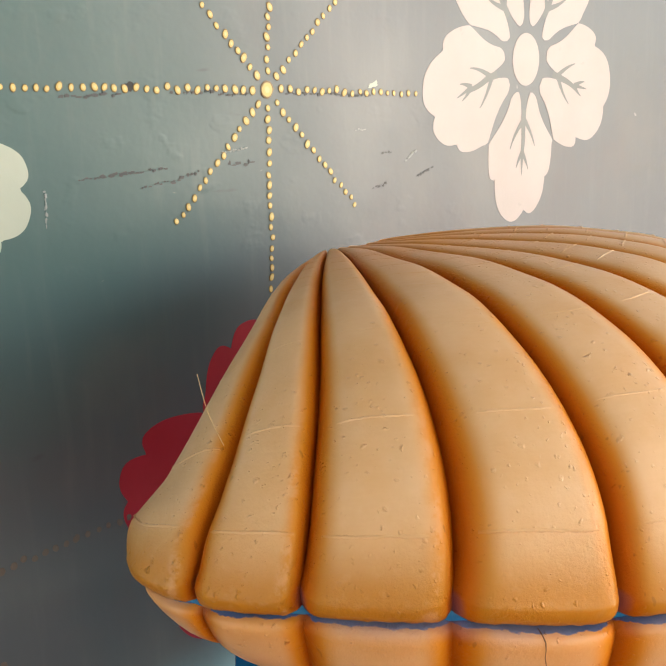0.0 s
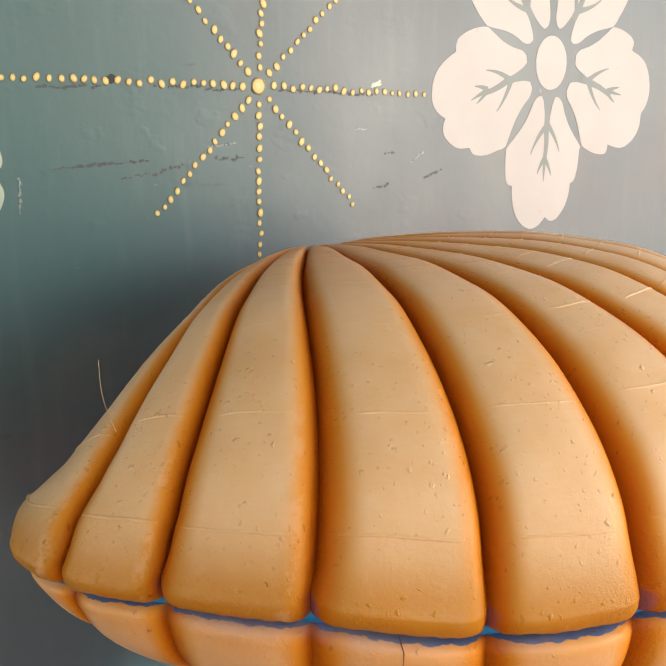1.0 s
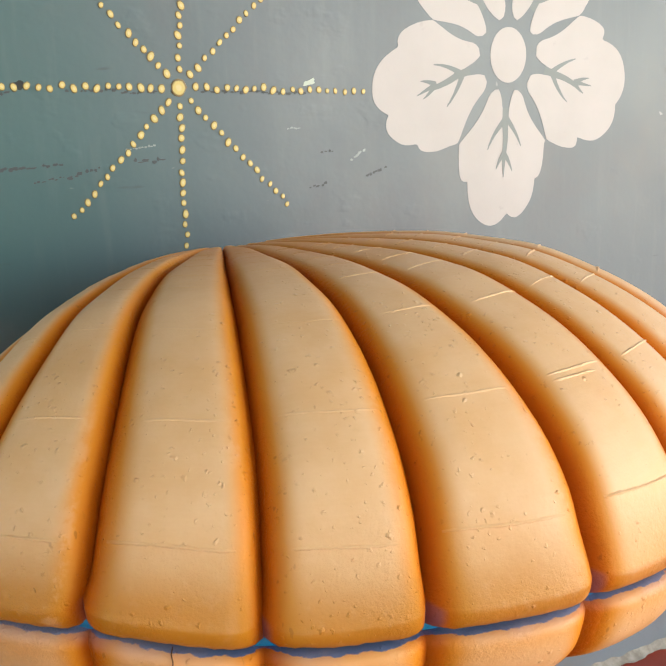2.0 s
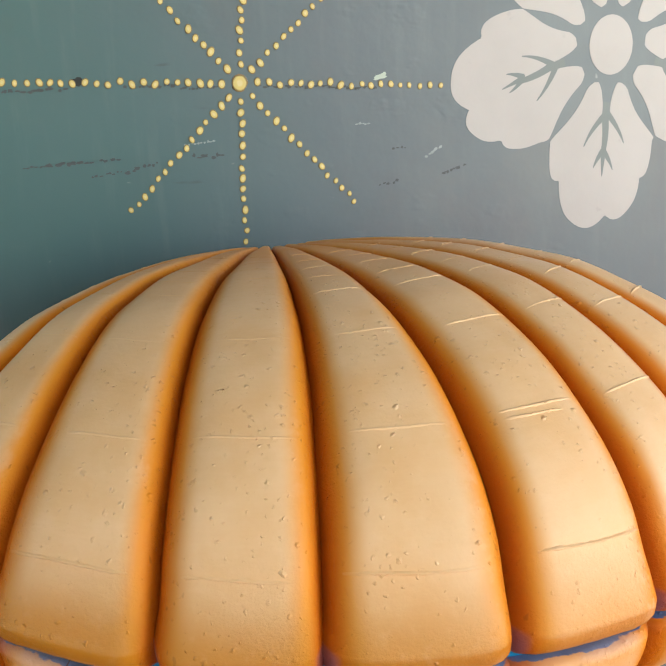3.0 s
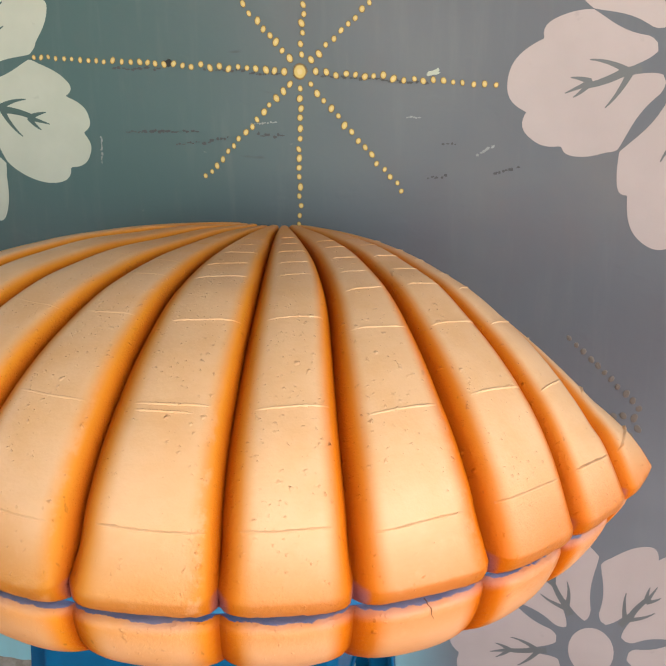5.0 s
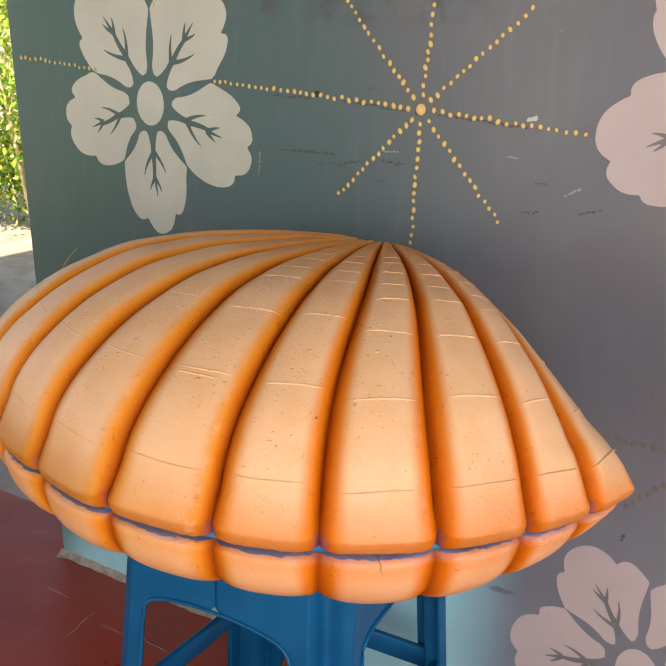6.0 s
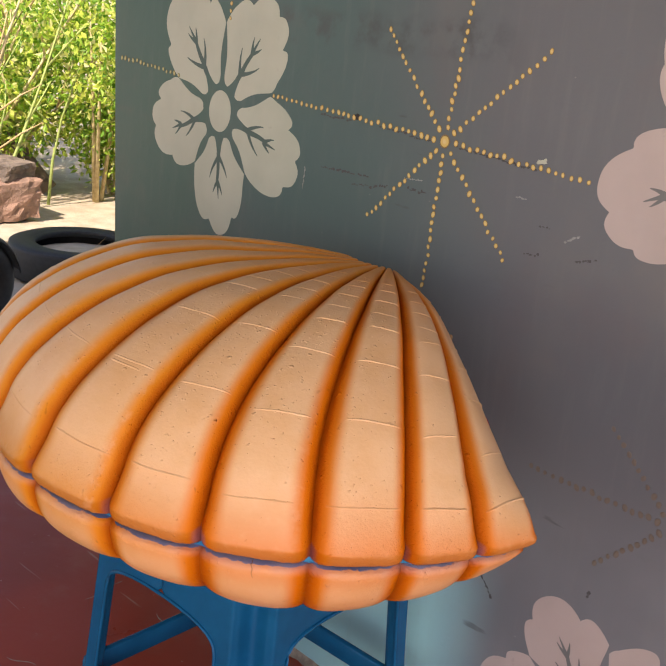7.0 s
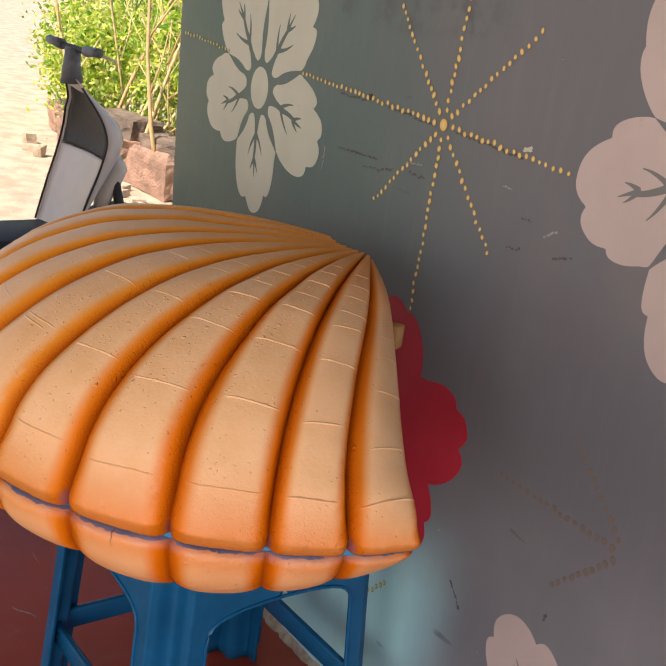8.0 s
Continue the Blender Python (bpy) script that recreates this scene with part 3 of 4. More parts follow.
for k, (x, z, ln, h, turn) in enumerate([(-0.160, 0.8505, 0.072, 0.0045, 1), (-0.035, 0.8485, 0.034, 0.005, -3), (-0.105, 0.8415, 0.032, 0.004, 12), (-0.140, 0.837, 0.03, 0.003, 6),
                                         (-0.205, 0.849, 0.03, 0.003, 3), (0.235, 0.818, 0.028, 0.004, 20), (0.172, 0.844, 0.017, 0.003, 0), (0.157, 0.8075, 0.020, 0.004, 10),
                                         (0.172, 0.356, 0.035, 0.004, -50), (0.321, 0.419, 0.012, 0.006, 60),
                                         (-0.20, 0.922, 0.06, 0.005, 0), (0.06, 0.914, 0.08, 0.004, -3), (-0.09, 0.921, 0.05, 0.004, 0), (-0.04, 0.917, 0.04, 0.003, 0),
                                         (0.12, 0.910, 0.05, 0.004, -3)]):
    scuff(x, z, ln, h, turn, k, SCUFF)
scuff(-0.158, 0.9265, 0.007, 0.011, 5, 33, RUBBER)
scuff(0.150, 0.9215, 0.006, 0.010, 20, 31, GREEN_LIT_CREAM)
for k, (x, z, ln, h, turn) in enumerate([(0.13, 0.872, 0.014, 0.003, 3), (0.21, 0.838, 0.020, 0.004, 25), (-0.255, 0.828, 0.034, 0.003, 88), (-0.045, 0.862, 0.03, 0.003, 4)]):
    scuff(x, z, ln, h, turn, 50 + k, EDGE)


# ---- the scallop shell ----
RIM_C, RIM_A, RIM_B = (-0.0029, -0.1889), 0.4074, 0.4006
JOINTS = (-72.4, -63.3, -54.1, -41.1, -25.9, -11.7, 3.7, 18.3, 31.4, 45.6, 57.7, 67.6, 77.2)
APEX = (0.0034, -0.1102)
HINGE = (0.0451, 0.0217)
Z_RIM, Z_APEX = 0.6060, 0.7733
FRONT_RISE = smooth_table([(0, 0.0000), (0.02, 0.1639), (0.05, 0.3612), (0.127, 0.5963), (0.274, 0.8300), (0.435, 0.9662), (0.62, 1.0111), (0.8, 1.0046), (1, 0.9705)])
SIDE_RISE = smooth_table([(0, 0.0000), (0.05, 0.0545), (0.25, 0.2464), (0.5, 0.5441), (0.75, 0.8331), (1, 0.9111)])


def round_rim(values):
    """A smooth curve over the degrees round the rim, from one value for each furrow."""
    return smooth_table([(-95, values[0]), *zip(JOINTS, values), (95, values[-1])])


# the lip is not level: it climbs towards one end of the hinge and sinks a little on the other side
LIP_RISE = round_rim((0.0264, 0.0206, 0.0193, 0.0146, 0.0014, -0.0008, -0.0002, -0.0034, -0.0064, -0.0029, -0.0025, -0.0008, -0.0003))
LIP_IN = round_rim((-0.0087, -0.0055, 0.0024, 0.0083, 0.0152, 0.0132, 0.0004, -0.0006, 0.0005, -0.0038, 0.0006, 0.0009, 0.0042))
# how far each furrow swings sideways on its way to the hinge, in degrees: one bow, and an S
BOW = round_rim((3.52, 2.75, 1.58, 0.16, 0.35, 1.59, 0.47, 1.73, 1.21, -0.81, -1.38, -1.45, -1.92))
SWAY = round_rim((-1.81, -0.23, 0.30, 1.12, 0.43, -0.20, 0.52, -0.57, -1.00, -0.46, 0.03, -0.70, -0.41))


def rim_at(phi, grow=0.0):
    return Vector((RIM_C[0] + (RIM_A + grow) * math.sin(phi), RIM_C[1] - (RIM_B + grow) * math.cos(phi), 0))


def to_end(phi):
    """0 at the middle of the lip, 1 at either end of it."""
    d = math.degrees(phi)
    return min(1.0, d / JOINTS[-1] if d > 0 else d / JOINTS[0])


def rise(phi, s):
    w = max(0.0, to_end(phi)) ** 7.69
    return (Z_APEX - Z_RIM) * ((1 - w) * FRONT_RISE(s) + w * SIDE_RISE(s))


@functools.lru_cache(maxsize=None)
def lip_start(k):
    """Where on its way to the hinge the surface reaches the height of the lip; k in quarter degrees."""
    want, lo, hi = max(0.0, LIP_RISE(k / 4)), 0.0, 0.5
    for _ in range(24):
        mid = (lo + hi) / 2
        if rise(radians(k / 4), mid) < want:
            lo = mid
        else:
            hi = mid
    return lo


def furrow_point(phi, s):
    """The shell's surface without its ribs: phi round the rim, s from the rim (0) to the hinge (1)."""
    deg = math.degrees(phi)
    k = math.floor(deg * 4)
    f = deg * 4 - k
    s0 = lip_start(k) * (1 - f) + lip_start(k + 1) * f
    phi += radians(BOW(deg) * math.sin(math.pi * s ** 0.7) + SWAY(deg) * math.sin(math.tau * s ** 0.7))
    r = rim_at(phi, -LIP_IN(deg) * (1 - s) ** 3)
    end = Vector((APEX[0] + HINGE[0] * math.sin(phi), APEX[1] - HINGE[1] * math.cos(phi), 0))
    t = s0 + (1 - s0) * s
    p = r.lerp(end, t)
    p.z = Z_RIM + rise(phi, t) + min(0.0, LIP_RISE(deg)) * (1 - s) ** 10
    return p


def along(v):
    """Even steps along a rib turned into s: dense where the rib stands steep."""
    return v * v * (1.55 - 0.55 * v) if v > 0 else 0.0


def normal_at(phi, s):
    e = 0.01
    du = furrow_point(phi + e, s) - furrow_point(phi - e, s)
    dv = furrow_point(phi, min(s + 0.01, 1)) - furrow_point(phi, max(s - 0.01, 0))
    n = du.cross(dv)
    return n.normalized() if n.length > 1e-9 else Vector((0, 0, 1))


def rib_height(q, s):
    """How far a rib stands proud of the furrows: q from -1 to 1 across it."""
    full = 0.0110 * (1 - s) ** 0.7 + 0.0045
    sharp = (3.0 if q < 0 else 5.5) + 3.5 * max(0.0, 1 - s / 0.12)
    crevice = (0.0020 * (1 - s) + 0.0008) * min(1.0, s / 0.02) * max(0.0, (abs(q) - 0.86) / 0.14) ** 1.6
    return full * (1 - abs(q) ** sharp) ** 0.85 - crevice


def upper_rib(i, shell):
    a, b = radians(JOINTS[i]), radians(JOINTS[i + 1])
    rnd = random.Random(40 + i)
    ph = rnd.uniform(0, 6)

    def at(u, v):
        q = 2 * u - 1
        wave = 0.012 * math.sin(5 * v + ph) * (1 - q * q)
        along_rib = max(0.0, v - 0.08)
        drift = (1 - u) * noise.noise((along_rib * 5, i * 3.7, 2.5)) + u * noise.noise((along_rib * 5, (i + 1) * 3.7, 2.5))
        phi = a + (b - a) * u + (b - a) * wave + radians(0.2) * drift * min(1.0, along_rib * 5) * (1 if 0 < i < len(JOINTS) - 2 else 0.3)
        if v < 0.08:  # the foot curls in to the seam
            t = v / 0.08
            h = rib_height(q, 0)
            out = rim_at(phi, 0) - rim_at(phi, -1)
            out = out.normalized()
            ang = (1 - t) * math.pi / 2
            r = furrow_point(phi, 0.0)
            inset = 0.007 * (1 - math.cos(ang))
            tip = max(0.0, to_end(phi)) ** 7.69
            drop = (0.0175 - 0.006 * tip) * math.sin(ang) ** 0.8
            p = r + out * (h * math.cos(ang) - inset)
            corner = 0.004 * abs(q) ** 8
            p.z = r.z + 0.012 - drop + corner * (1 - tip) + 0.0016 * (1 - t) * noise.noise((phi * 95, i, 7.5))
            return p
        s = along((v - 0.08) / 0.92)
        p = furrow_point(phi, s)
        tip = max(0.0, to_end(phi)) ** 7.69
        p.z += 0.012 * max(0.0, 1 - s / (0.03 + 0.14 * tip)) + 0.004 * (1 - tip) * abs(q) ** 8 * max(0.0, 1 - s / 0.02)
        n = normal_at(phi, s)
        if s < 0.03:
            out = (rim_at(phi) - rim_at(phi, -1)).normalized()
            k = s / 0.03
            n = (out * (1 - k) + n * k).normalized()
        wob = 0.0012 * noise.noise((p.x * 14, p.y * 14, p.z * 14 + i))
        return p + n * (rib_height(q, s) + wob)

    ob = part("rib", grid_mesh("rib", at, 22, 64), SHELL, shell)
    # raised creases across the rib, in its own paint rubbed pale
    rows_at = []
    for v0 in (0.229, 0.390, 0.545, 0.652, 0.704, 0.752, 0.80, 0.845) if i < 8 else (0.223, 0.368, 0.508, 0.598, 0.652, 0.705, 0.76, 0.81):
        rows_at.append((v0, 1.0))
        if 4 < i < 8 and 0.3 < v0 < 0.6 and (3 * i + int(v0 * 100)) % 7 < 2:
            rows_at.append((v0 - 0.008, 0.7))
    for v0, share in rows_at:
        v0 += rnd.uniform(-0.004, 0.004) + (0.02 if i == 11 else 0.0)
        u0, u1 = rnd.uniform(0.10, 0.20) if v0 < 0.3 else rnd.uniform(0.19, 0.27), rnd.uniform(0.80, 0.92)
        u0, u1 = (u0, u1) if share == 1 else (u0 + 0.03, u0 + 0.03 + (u1 - u0) * share)
        tilt = rnd.uniform(-0.006, 0.004) + (0.0 if i < 10 else 0.02 * (v0 > 0.3) if i == 10 else 0.06)
        tall = rnd.uniform(0.0008, 0.0013) * ((0.35 if v0 > 0.45 else 0.55) if i < 5 else 0.6 if i < 6 else 0.85 if i < 8 else 1.0) * (2.2 if v0 < 0.28 else 1.3 if v0 < 0.4 else 1.0 if v0 < 0.58 else 0.75)
        bm = bmesh.new()
        layer = bm.loops.layers.uv.new("UVMap")
        rows = []
        for k in range(31):
            f = k / 30
            u = u0 + (u1 - u0) * f
            v = v0 + tilt * (f - 0.5) + 0.0006 * math.sin(7 * f + 7 * v0 + i)
            c, d = at(u, v), at(u, v + 0.004)
            t = (d - c).normalized()
            n = (at(min(u + 0.02, 1), v) - c).cross(t).normalized()
            if n.z < 0:
                n = -n
            fade = min(1.0, 6 * f + 0.1, 6 * (1 - f) + 0.1)
            hgt = tall * fade * rnd.uniform(0.45, 1.15)
            w = 0.0008 * rnd.uniform(0.7, 1.3)
            rows.append([(bm.verts.new(c + t * w * e + n * g), (u, v)) for e, g in ((-1.5, -0.0004), (-0.5, hgt), (0.5, hgt * 0.8), (2.0, -0.0004))])
        for r0, r1 in zip(rows, rows[1:]):
            for e in range(3):
                quad = (r0[e], r0[e + 1], r1[e + 1], r1[e])
                face = bm.faces.new([q[0] for q in quad])
                for loop, q in zip(face.loops, quad):
                    loop[layer].uv = q[1]
        bmesh.ops.recalc_face_normals(bm, faces=bm.faces)
        part("crease", bm, CREASE_PAINT, ob)
    return ob


LOWER_DROP = smooth_table([(0, 0.0), (0.05, 0.001), (0.12, 0.010), (0.3, 0.048), (0.55, 0.086), (0.8, 0.112), (1, 0.126)])
LOWER_IN = smooth_table([(0, 0.024), (0.05, 0.005), (0.12, 0.0), (0.3, 0.006), (0.55, 0.028), (0.8, 0.080), (1, 0.19)])
LOWER_DEPTH = smooth_table([(-90, 1.0), (-60, 1.0), (-45, 0.90), (-25, 0.68), (-10, 0.63), (5, 0.60), (18, 0.61), (28, 0.63), (38, 0.74), (52, 0.88), (70, 1.0), (90, 1.0)])


def lower_point(phi, q, v):
    """The lower half: phi round the rim, q across a rib, v from the seam down and under."""
    e = to_end(phi) ** 3
    out = (rim_at(phi) - rim_at(phi, -1)).normalized()
    h = (0.013 - 0.006 * e) * (1 - abs(q) ** 3.0) ** 0.75 * min(1.0, v / 0.10 + 0.6)
    r = furrow_point(phi, 0.0)
    p = r + out * (h * (1 - 0.6 * v) - LOWER_IN(v) * (1 + 0.5 * e) - 0.06 * e * v)
    p.z = r.z - 0.0065 - LOWER_DROP(v) * (1 - 0.55 * e) * LOWER_DEPTH(math.degrees(phi)) - h * 0.5 * v
    return p


def lower_rib(i, shell):
    a, b = radians(JOINTS[i]), radians(JOINTS[i + 1])

    def at(u, v):
        return lower_point(a + (b - a) * u, 2 * u - 1, v)
    me = grid_mesh("lower_rib", at, 18, 26)
    return part("lower_rib", me, LOWER_SHELL, shell)


def scallop_shell():
    shell = thing("scallop_shell", (0, 0, 0), "large orange and tan painted scallop shell resting on a blue stool", "sculpture")
    for i in range(len(JOINTS) - 1):
        upper_rib(i, shell)
        lower_rib(i, shell)
    a, b = radians(JOINTS[0]), radians(JOINTS[-1])

    # the painted seam between the two halves
    def seam(u, v):
        phi = a + (b - a) * u
        inset = -0.004 - 0.010 * abs(2 * v - 1) ** 2
        r = furrow_point(phi, 0.0)
        out = (rim_at(phi) - rim_at(phi, -1)).normalized()
        p = r + out * (inset + 0.0025 * noise.noise((u * 60, v * 3, 1.5)))
        p.z = r.z - 0.014 + 0.026 * v
        return p
    part("seam", grid_mesh("seam", seam, 240, 6), SEAM, shell, "bright blue painted seam")

    # hairline cracks below the seam
    for phi_deg, down in ((-33.5, 0.22), (38.5, 0.10)):
        pts = []
        for k in range(9):
            v = 0.03 + down * k / 8
            phi = radians(phi_deg + 0.10 * math.sin(k * 1.7 + phi_deg) + 0.05 * k)
            out = (rim_at(phi) - rim_at(phi, -1)).normalized()
            r = furrow_point(phi, 0.0)
            p = r + out * (0.0128 * (1 - 0.6 * v) - LOWER_IN(v))
            pts.append((p.x, p.y, r.z - 0.0065 - LOWER_DROP(v) - 0.0064 * v))
        part("crack", tube_bm(pts, [0.0004, 0.0004, 0.0004, 0.0003, 0.0003, 0.0003, 0.0002, 0.0002, 0.0001], 5), DARKCRACK, shell, "thin dark crack")
    fib = [(-0.310 - 0.006 * math.sin(math.pi * k / 16), -0.331 + 0.030 * (k / 16) ** 1.6, 0.694 + 0.050 * (k / 16) ** 0.9) for k in range(17)]
    part("fibre", tube_bm(fib, 0.0002, 5), CREASE, shell, "pale loose bristle stuck in the paint")
    fb = box_bm(0.014, 0.016, 0.026, (0.166, -0.158, 0.716), 0.002, Matrix.Rotation(0.5, 4, "Z"))
    part("tab", fb, BACKCLAY, shell, "small tan tab at the back edge")

    # inner core, so that the furrows are closed, and the plain back towards the panel
    def core(u, v):
        phi = a + (b - a) * u
        p = furrow_point(phi, along(v))
        return p - normal_at(phi, max(along(v), 0.03)) * 0.013
    part("core", grid_mesh("core", core, 60, 40), BACKCLAY, shell)

    def back(u, v):
        side = a if u < 0.5 else b
        t = abs(2 * u - 1)
        p = furrow_point(side, along(1 - t))
        low = lower_point(side, 1.0, 0.6).lerp(Vector((APEX[0], APEX[1] - 0.03, 0.52)), 1 - t)
        q = p.lerp(low, v)
        q.y += 0.02 * math.sin(v * math.pi)
        return q
    part("back", grid_mesh("back", back, 40, 12), BACKCLAY, shell, "plain tan back of the shell")

    def base(u, v):
        phi = a + (b - a) * u
        return lower_point(phi, 1.0, 1.0).lerp(Vector((0.03, -0.27, 0.480)), v)
    part("base", grid_mesh("base", base, 40, 6), BACKCLAY, shell)
    return shell


shell = scallop_shell()


# ---- the blue plastic stool under the shell ----
STOOL = (-0.0163, -0.2467)
STOOL_TURN = 3.05
FLOOR_Z = 0.058
STOOL_H = 0.420


def plastic_stool():
    st = thing("plastic_stool", (*STOOL, FLOOR_Z), "blue moulded plastic stool with flared legs on the tiled floor", "stool", rz=STOOL_TURN)
    hw, flare, h = 0.1528, 0.022, STOOL_H
    chamfer, wing = 0.038, 0.057
    top = prism_bm([(sx * a, sy * b) for sx, sy, a, b in ((1, -1, hw - 0.04, hw - 0.003), (1, -1, hw - 0.003, hw - 0.04), (1, 1, hw - 0.003, hw - 0.04), (1, 1, hw - 0.04, hw - 0.003), (-1, 1, hw - 0.04, hw - 0.003), (-1, 1, hw - 0.003, hw - 0.04), (-1, -1, hw - 0.003, hw - 0.04), (-1, -1, hw - 0.04, hw - 0.003))], h - 0.014, h)
    bmesh.ops.rotate(top, verts=top.verts, cent=(0, 0, 0), matrix=Matrix.Rotation(math.pi / 2, 3, "X"))
    bmesh.ops.scale(top, verts=top.verts, vec=(1, 1, -1))
    bmesh.ops.recalc_face_normals(top, faces=top.faces)
    part("seat", top, BLUE, st)

    def half(z):
        return hw + flare * max(0.0, 1 - z / 0.408) ** 1.1

    # a leg: a fluted, cut-off corner with a wing on either side; the wings sweep into a level apron with rounded corners
    arch = 0.3337

    def wing_at(z):
        t = min(1.0, max(0.0, (z - 0.28) / (arch - 0.28)))
        return wing + (half(arch) - wing) * (1 - math.sqrt(max(0.0, 1 - t ** 6)))

    def leg_mesh():
        def at(u, v):
            # rows crowd together where the arch turns
            z = 0.26 * v / 0.4 if v < 0.4 else (0.26 + (arch - 0.26) * (1 - (1 - (v - 0.4) / 0.5) ** 2) if v < 0.9 else arch + (h - 0.004 - arch) * (v - 0.9) / 0.1)
            k = half(z)
            if u < 0.3:
                x, y = k - (wing_at(z) + (chamfer - wing_at(z)) * u / 0.3), -k
            elif u <= 0.7:
                t = (u - 0.3) / 0.4
                bead = 0.0022 * (math.exp(-((t - 0.06) / 0.05) ** 2) + math.exp(-((t - 0.94) / 0.05) ** 2))
                flute = 0.015 * (0.5 - 0.5 * math.cos(math.tau * min(1.0, max(0.0, (t - 0.12) / 0.76)))) - bead
                x, y = k - chamfer * (1 - t) - 0.707 * flute, -k + chamfer * t + 0.707 * flute
            else:
                x, y = k, -k + chamfer + (wing_at(z) - chamfer) * (u - 0.7) / 0.3
            return (x, y, z)
        return grid_mesh("leg", at, 80, 44)
    base_leg = leg_mesh()
    for n in range(4):
        lg = part("leg", base_leg, BLUE, st)
        lg.matrix_basis = Matrix.Rotation(n * math.pi / 2, 4, "Z")
        so = lg.modifiers.new("thickness", "SOLIDIFY")
        so.thickness, so.offset = 0.004, -1
    for n in range(4):
        zr = 0.148
        k2 = half(zr) - 0.016
        rung = part("rung", box_bm(2 * k2, 0.010, 0.030, (0, -k2, zr), 0.003), BLUE, st)
        rung.matrix_basis = Matrix.Rotation(n * math.pi / 2, 4, "Z")
        # rolled lip round the arched opening
        heights = (0.04, 0.12, 0.20, 0.25, 0.28, 0.295, 0.305, 0.313, 0.319, 0.324, 0.328, 0.3308, 0.3325, 0.3333, arch)
        path = [(half(z) - wing_at(z), -half(z) - 0.0006, z) for z in heights]
        path += [(wing_at(z) - half(z), -half(z) - 0.0006, z) for z in heights[::-1]]
        lip = part("lip", tube_bm(path, 0.0022, 8), BLUE, st)
        lip.matrix_basis = Matrix.Rotation(n * math.pi / 2, 4, "Z")
    return st


stool = plastic_stool()


# ---- the garden behind the free edge of the panel ----
def leaf_clump(name, centre, spread, count, size, seed):
    """Many small leaves in one mesh, each a bent blade of four triangles."""
    rnd = np.random.RandomState(seed)
    verts, faces = [], []
    sprays = []
    for _ in range(max(12, count // 60)):
        d = rnd.normal(size=3)
        d /= np.linalg.norm(d)
        sprays.append(np.array(centre) + d * np.array(spread) * rnd.uniform(0.2, 1.0) ** 0.6)
    for k in range(count):
        c = sprays[k % len(sprays)] + rnd.normal(size=3) * (0.085, 0.085, 0.10)
        a = rnd.normal(size=3)
        a /= np.linalg.norm(a)
        b = np.cross(a, rnd.normal(size=3))
        b /= np.linalg.norm(b)
        ln, w = size * rnd.uniform(0.6, 1.5), size * rnd.uniform(0.24, 0.42)
        n = np.cross(a, b) * ln * 0.15
        i = len(verts)
        verts += [tuple(c - a * ln / 2), tuple(c - b * w + n), tuple(c + a * ln / 2), tuple(c + b * w + n), tuple(c)]
        faces += [(i, i + 1, i + 4), (i + 1, i + 2, i + 4), (i + 2, i + 3, i + 4), (i + 3, i, i + 4)]
    me = bpy.data.meshes.new(name)
    me.from_pydata(verts, [], faces)
    me.materials.append(LEAF.m)
    return me


def bush(x, y, spread, height, count, seed):
    rnd = random.Random(seed)
    b = thing("garden_bush", (x, y, -0.36), "sunlit yellow-green leafy garden bush behind the rocks", "bush", "bushes in the yard")
    for k in range(7):
        tx, ty = rnd.uniform(-0.5, 0.5) * spread, rnd.uniform(-0.3, 0.3) * spread
        pts = [(0.15 * tx, 0.15 * ty, 0), (0.5 * tx, 0.5 * ty, height * 0.4), (tx, ty, height * rnd.uniform(0.7, 1.0))]
        part("stem", tube_bm(pts, [0.018, 0.012, 0.004], 6), STEM, b)
    part("crown", leaf_clump("crown", (0, 0, height * 0.66), (spread, spread * 0.6, height * 0.44), int(count * 0.8), 0.047, seed), None, b, smooth=False)
    return b


bush(-5.3, 2.9, 0.8, 1.5, 9000, 1)
bush(-6.5, 2.9, 0.9, 1.35, 4500, 2)
bush(-7.6, 3.2, 0.9, 1.5, 3800, 3)
bush(-9.0, 3.4, 1.1, 2.6, 4200, 4)
bush(-4.3, 3.2, 0.9, 1.8, 8000, 6)
bush(-6.7, 2.15, 0.55, 0.85, 4000, 21)
bush(-5.9, 2.45, 0.55, 0.95, 4000, 22)
bush(-7.5, 2.4, 0.7, 1.1, 5000, 23)
bush(-10.4, 3.4, 1.4, 3.0, 9000, 10)
bush(-5.5, 3.15, 0.6, 0.7, 3500, 24)
bush(-4.6, 3.4, 0.55, 0.6, 3000, 25)


def cane(x, y, length, lean, bend, seed, paint=STEM, thick=1.0):
    """A pale bare cane that leans out of the bushes, with a few shoots."""
    rnd = random.Random(seed)
    c = thing("garden_cane", (x, y, -0.36), "bare tan leaning stem before the green bushes", "plant stem", "bare stems in the yard", rz=68)
    pts = [(lean * length * t + bend * t * t, 0.1 * math.sin(3 * t + seed), length * t) for t in (0, 0.25, 0.5, 0.75, 1.0)]
    stem = part("stem", tube_bm(pts, [thick * w for w in (0.016, 0.014, 0.011, 0.009, 0.006)], 7), paint, c)
    for k in range(3):
        t = 0.35 + 0.2 * k
        p = Vector((lean * length * t + bend * t * t, 0.1 * math.sin(3 * t + seed), length * t))
        q = p + Vector((rnd.uniform(-0.25, 0.3), rnd.uniform(-0.1, 0.1), rnd.uniform(0.2, 0.45)))
        part("shoot", tube_bm([p, p.lerp(q, 0.5) + Vector((0.02, 0, 0.03)), q], [0.008, 0.006, 0.003], 6), paint, stem)
    return c


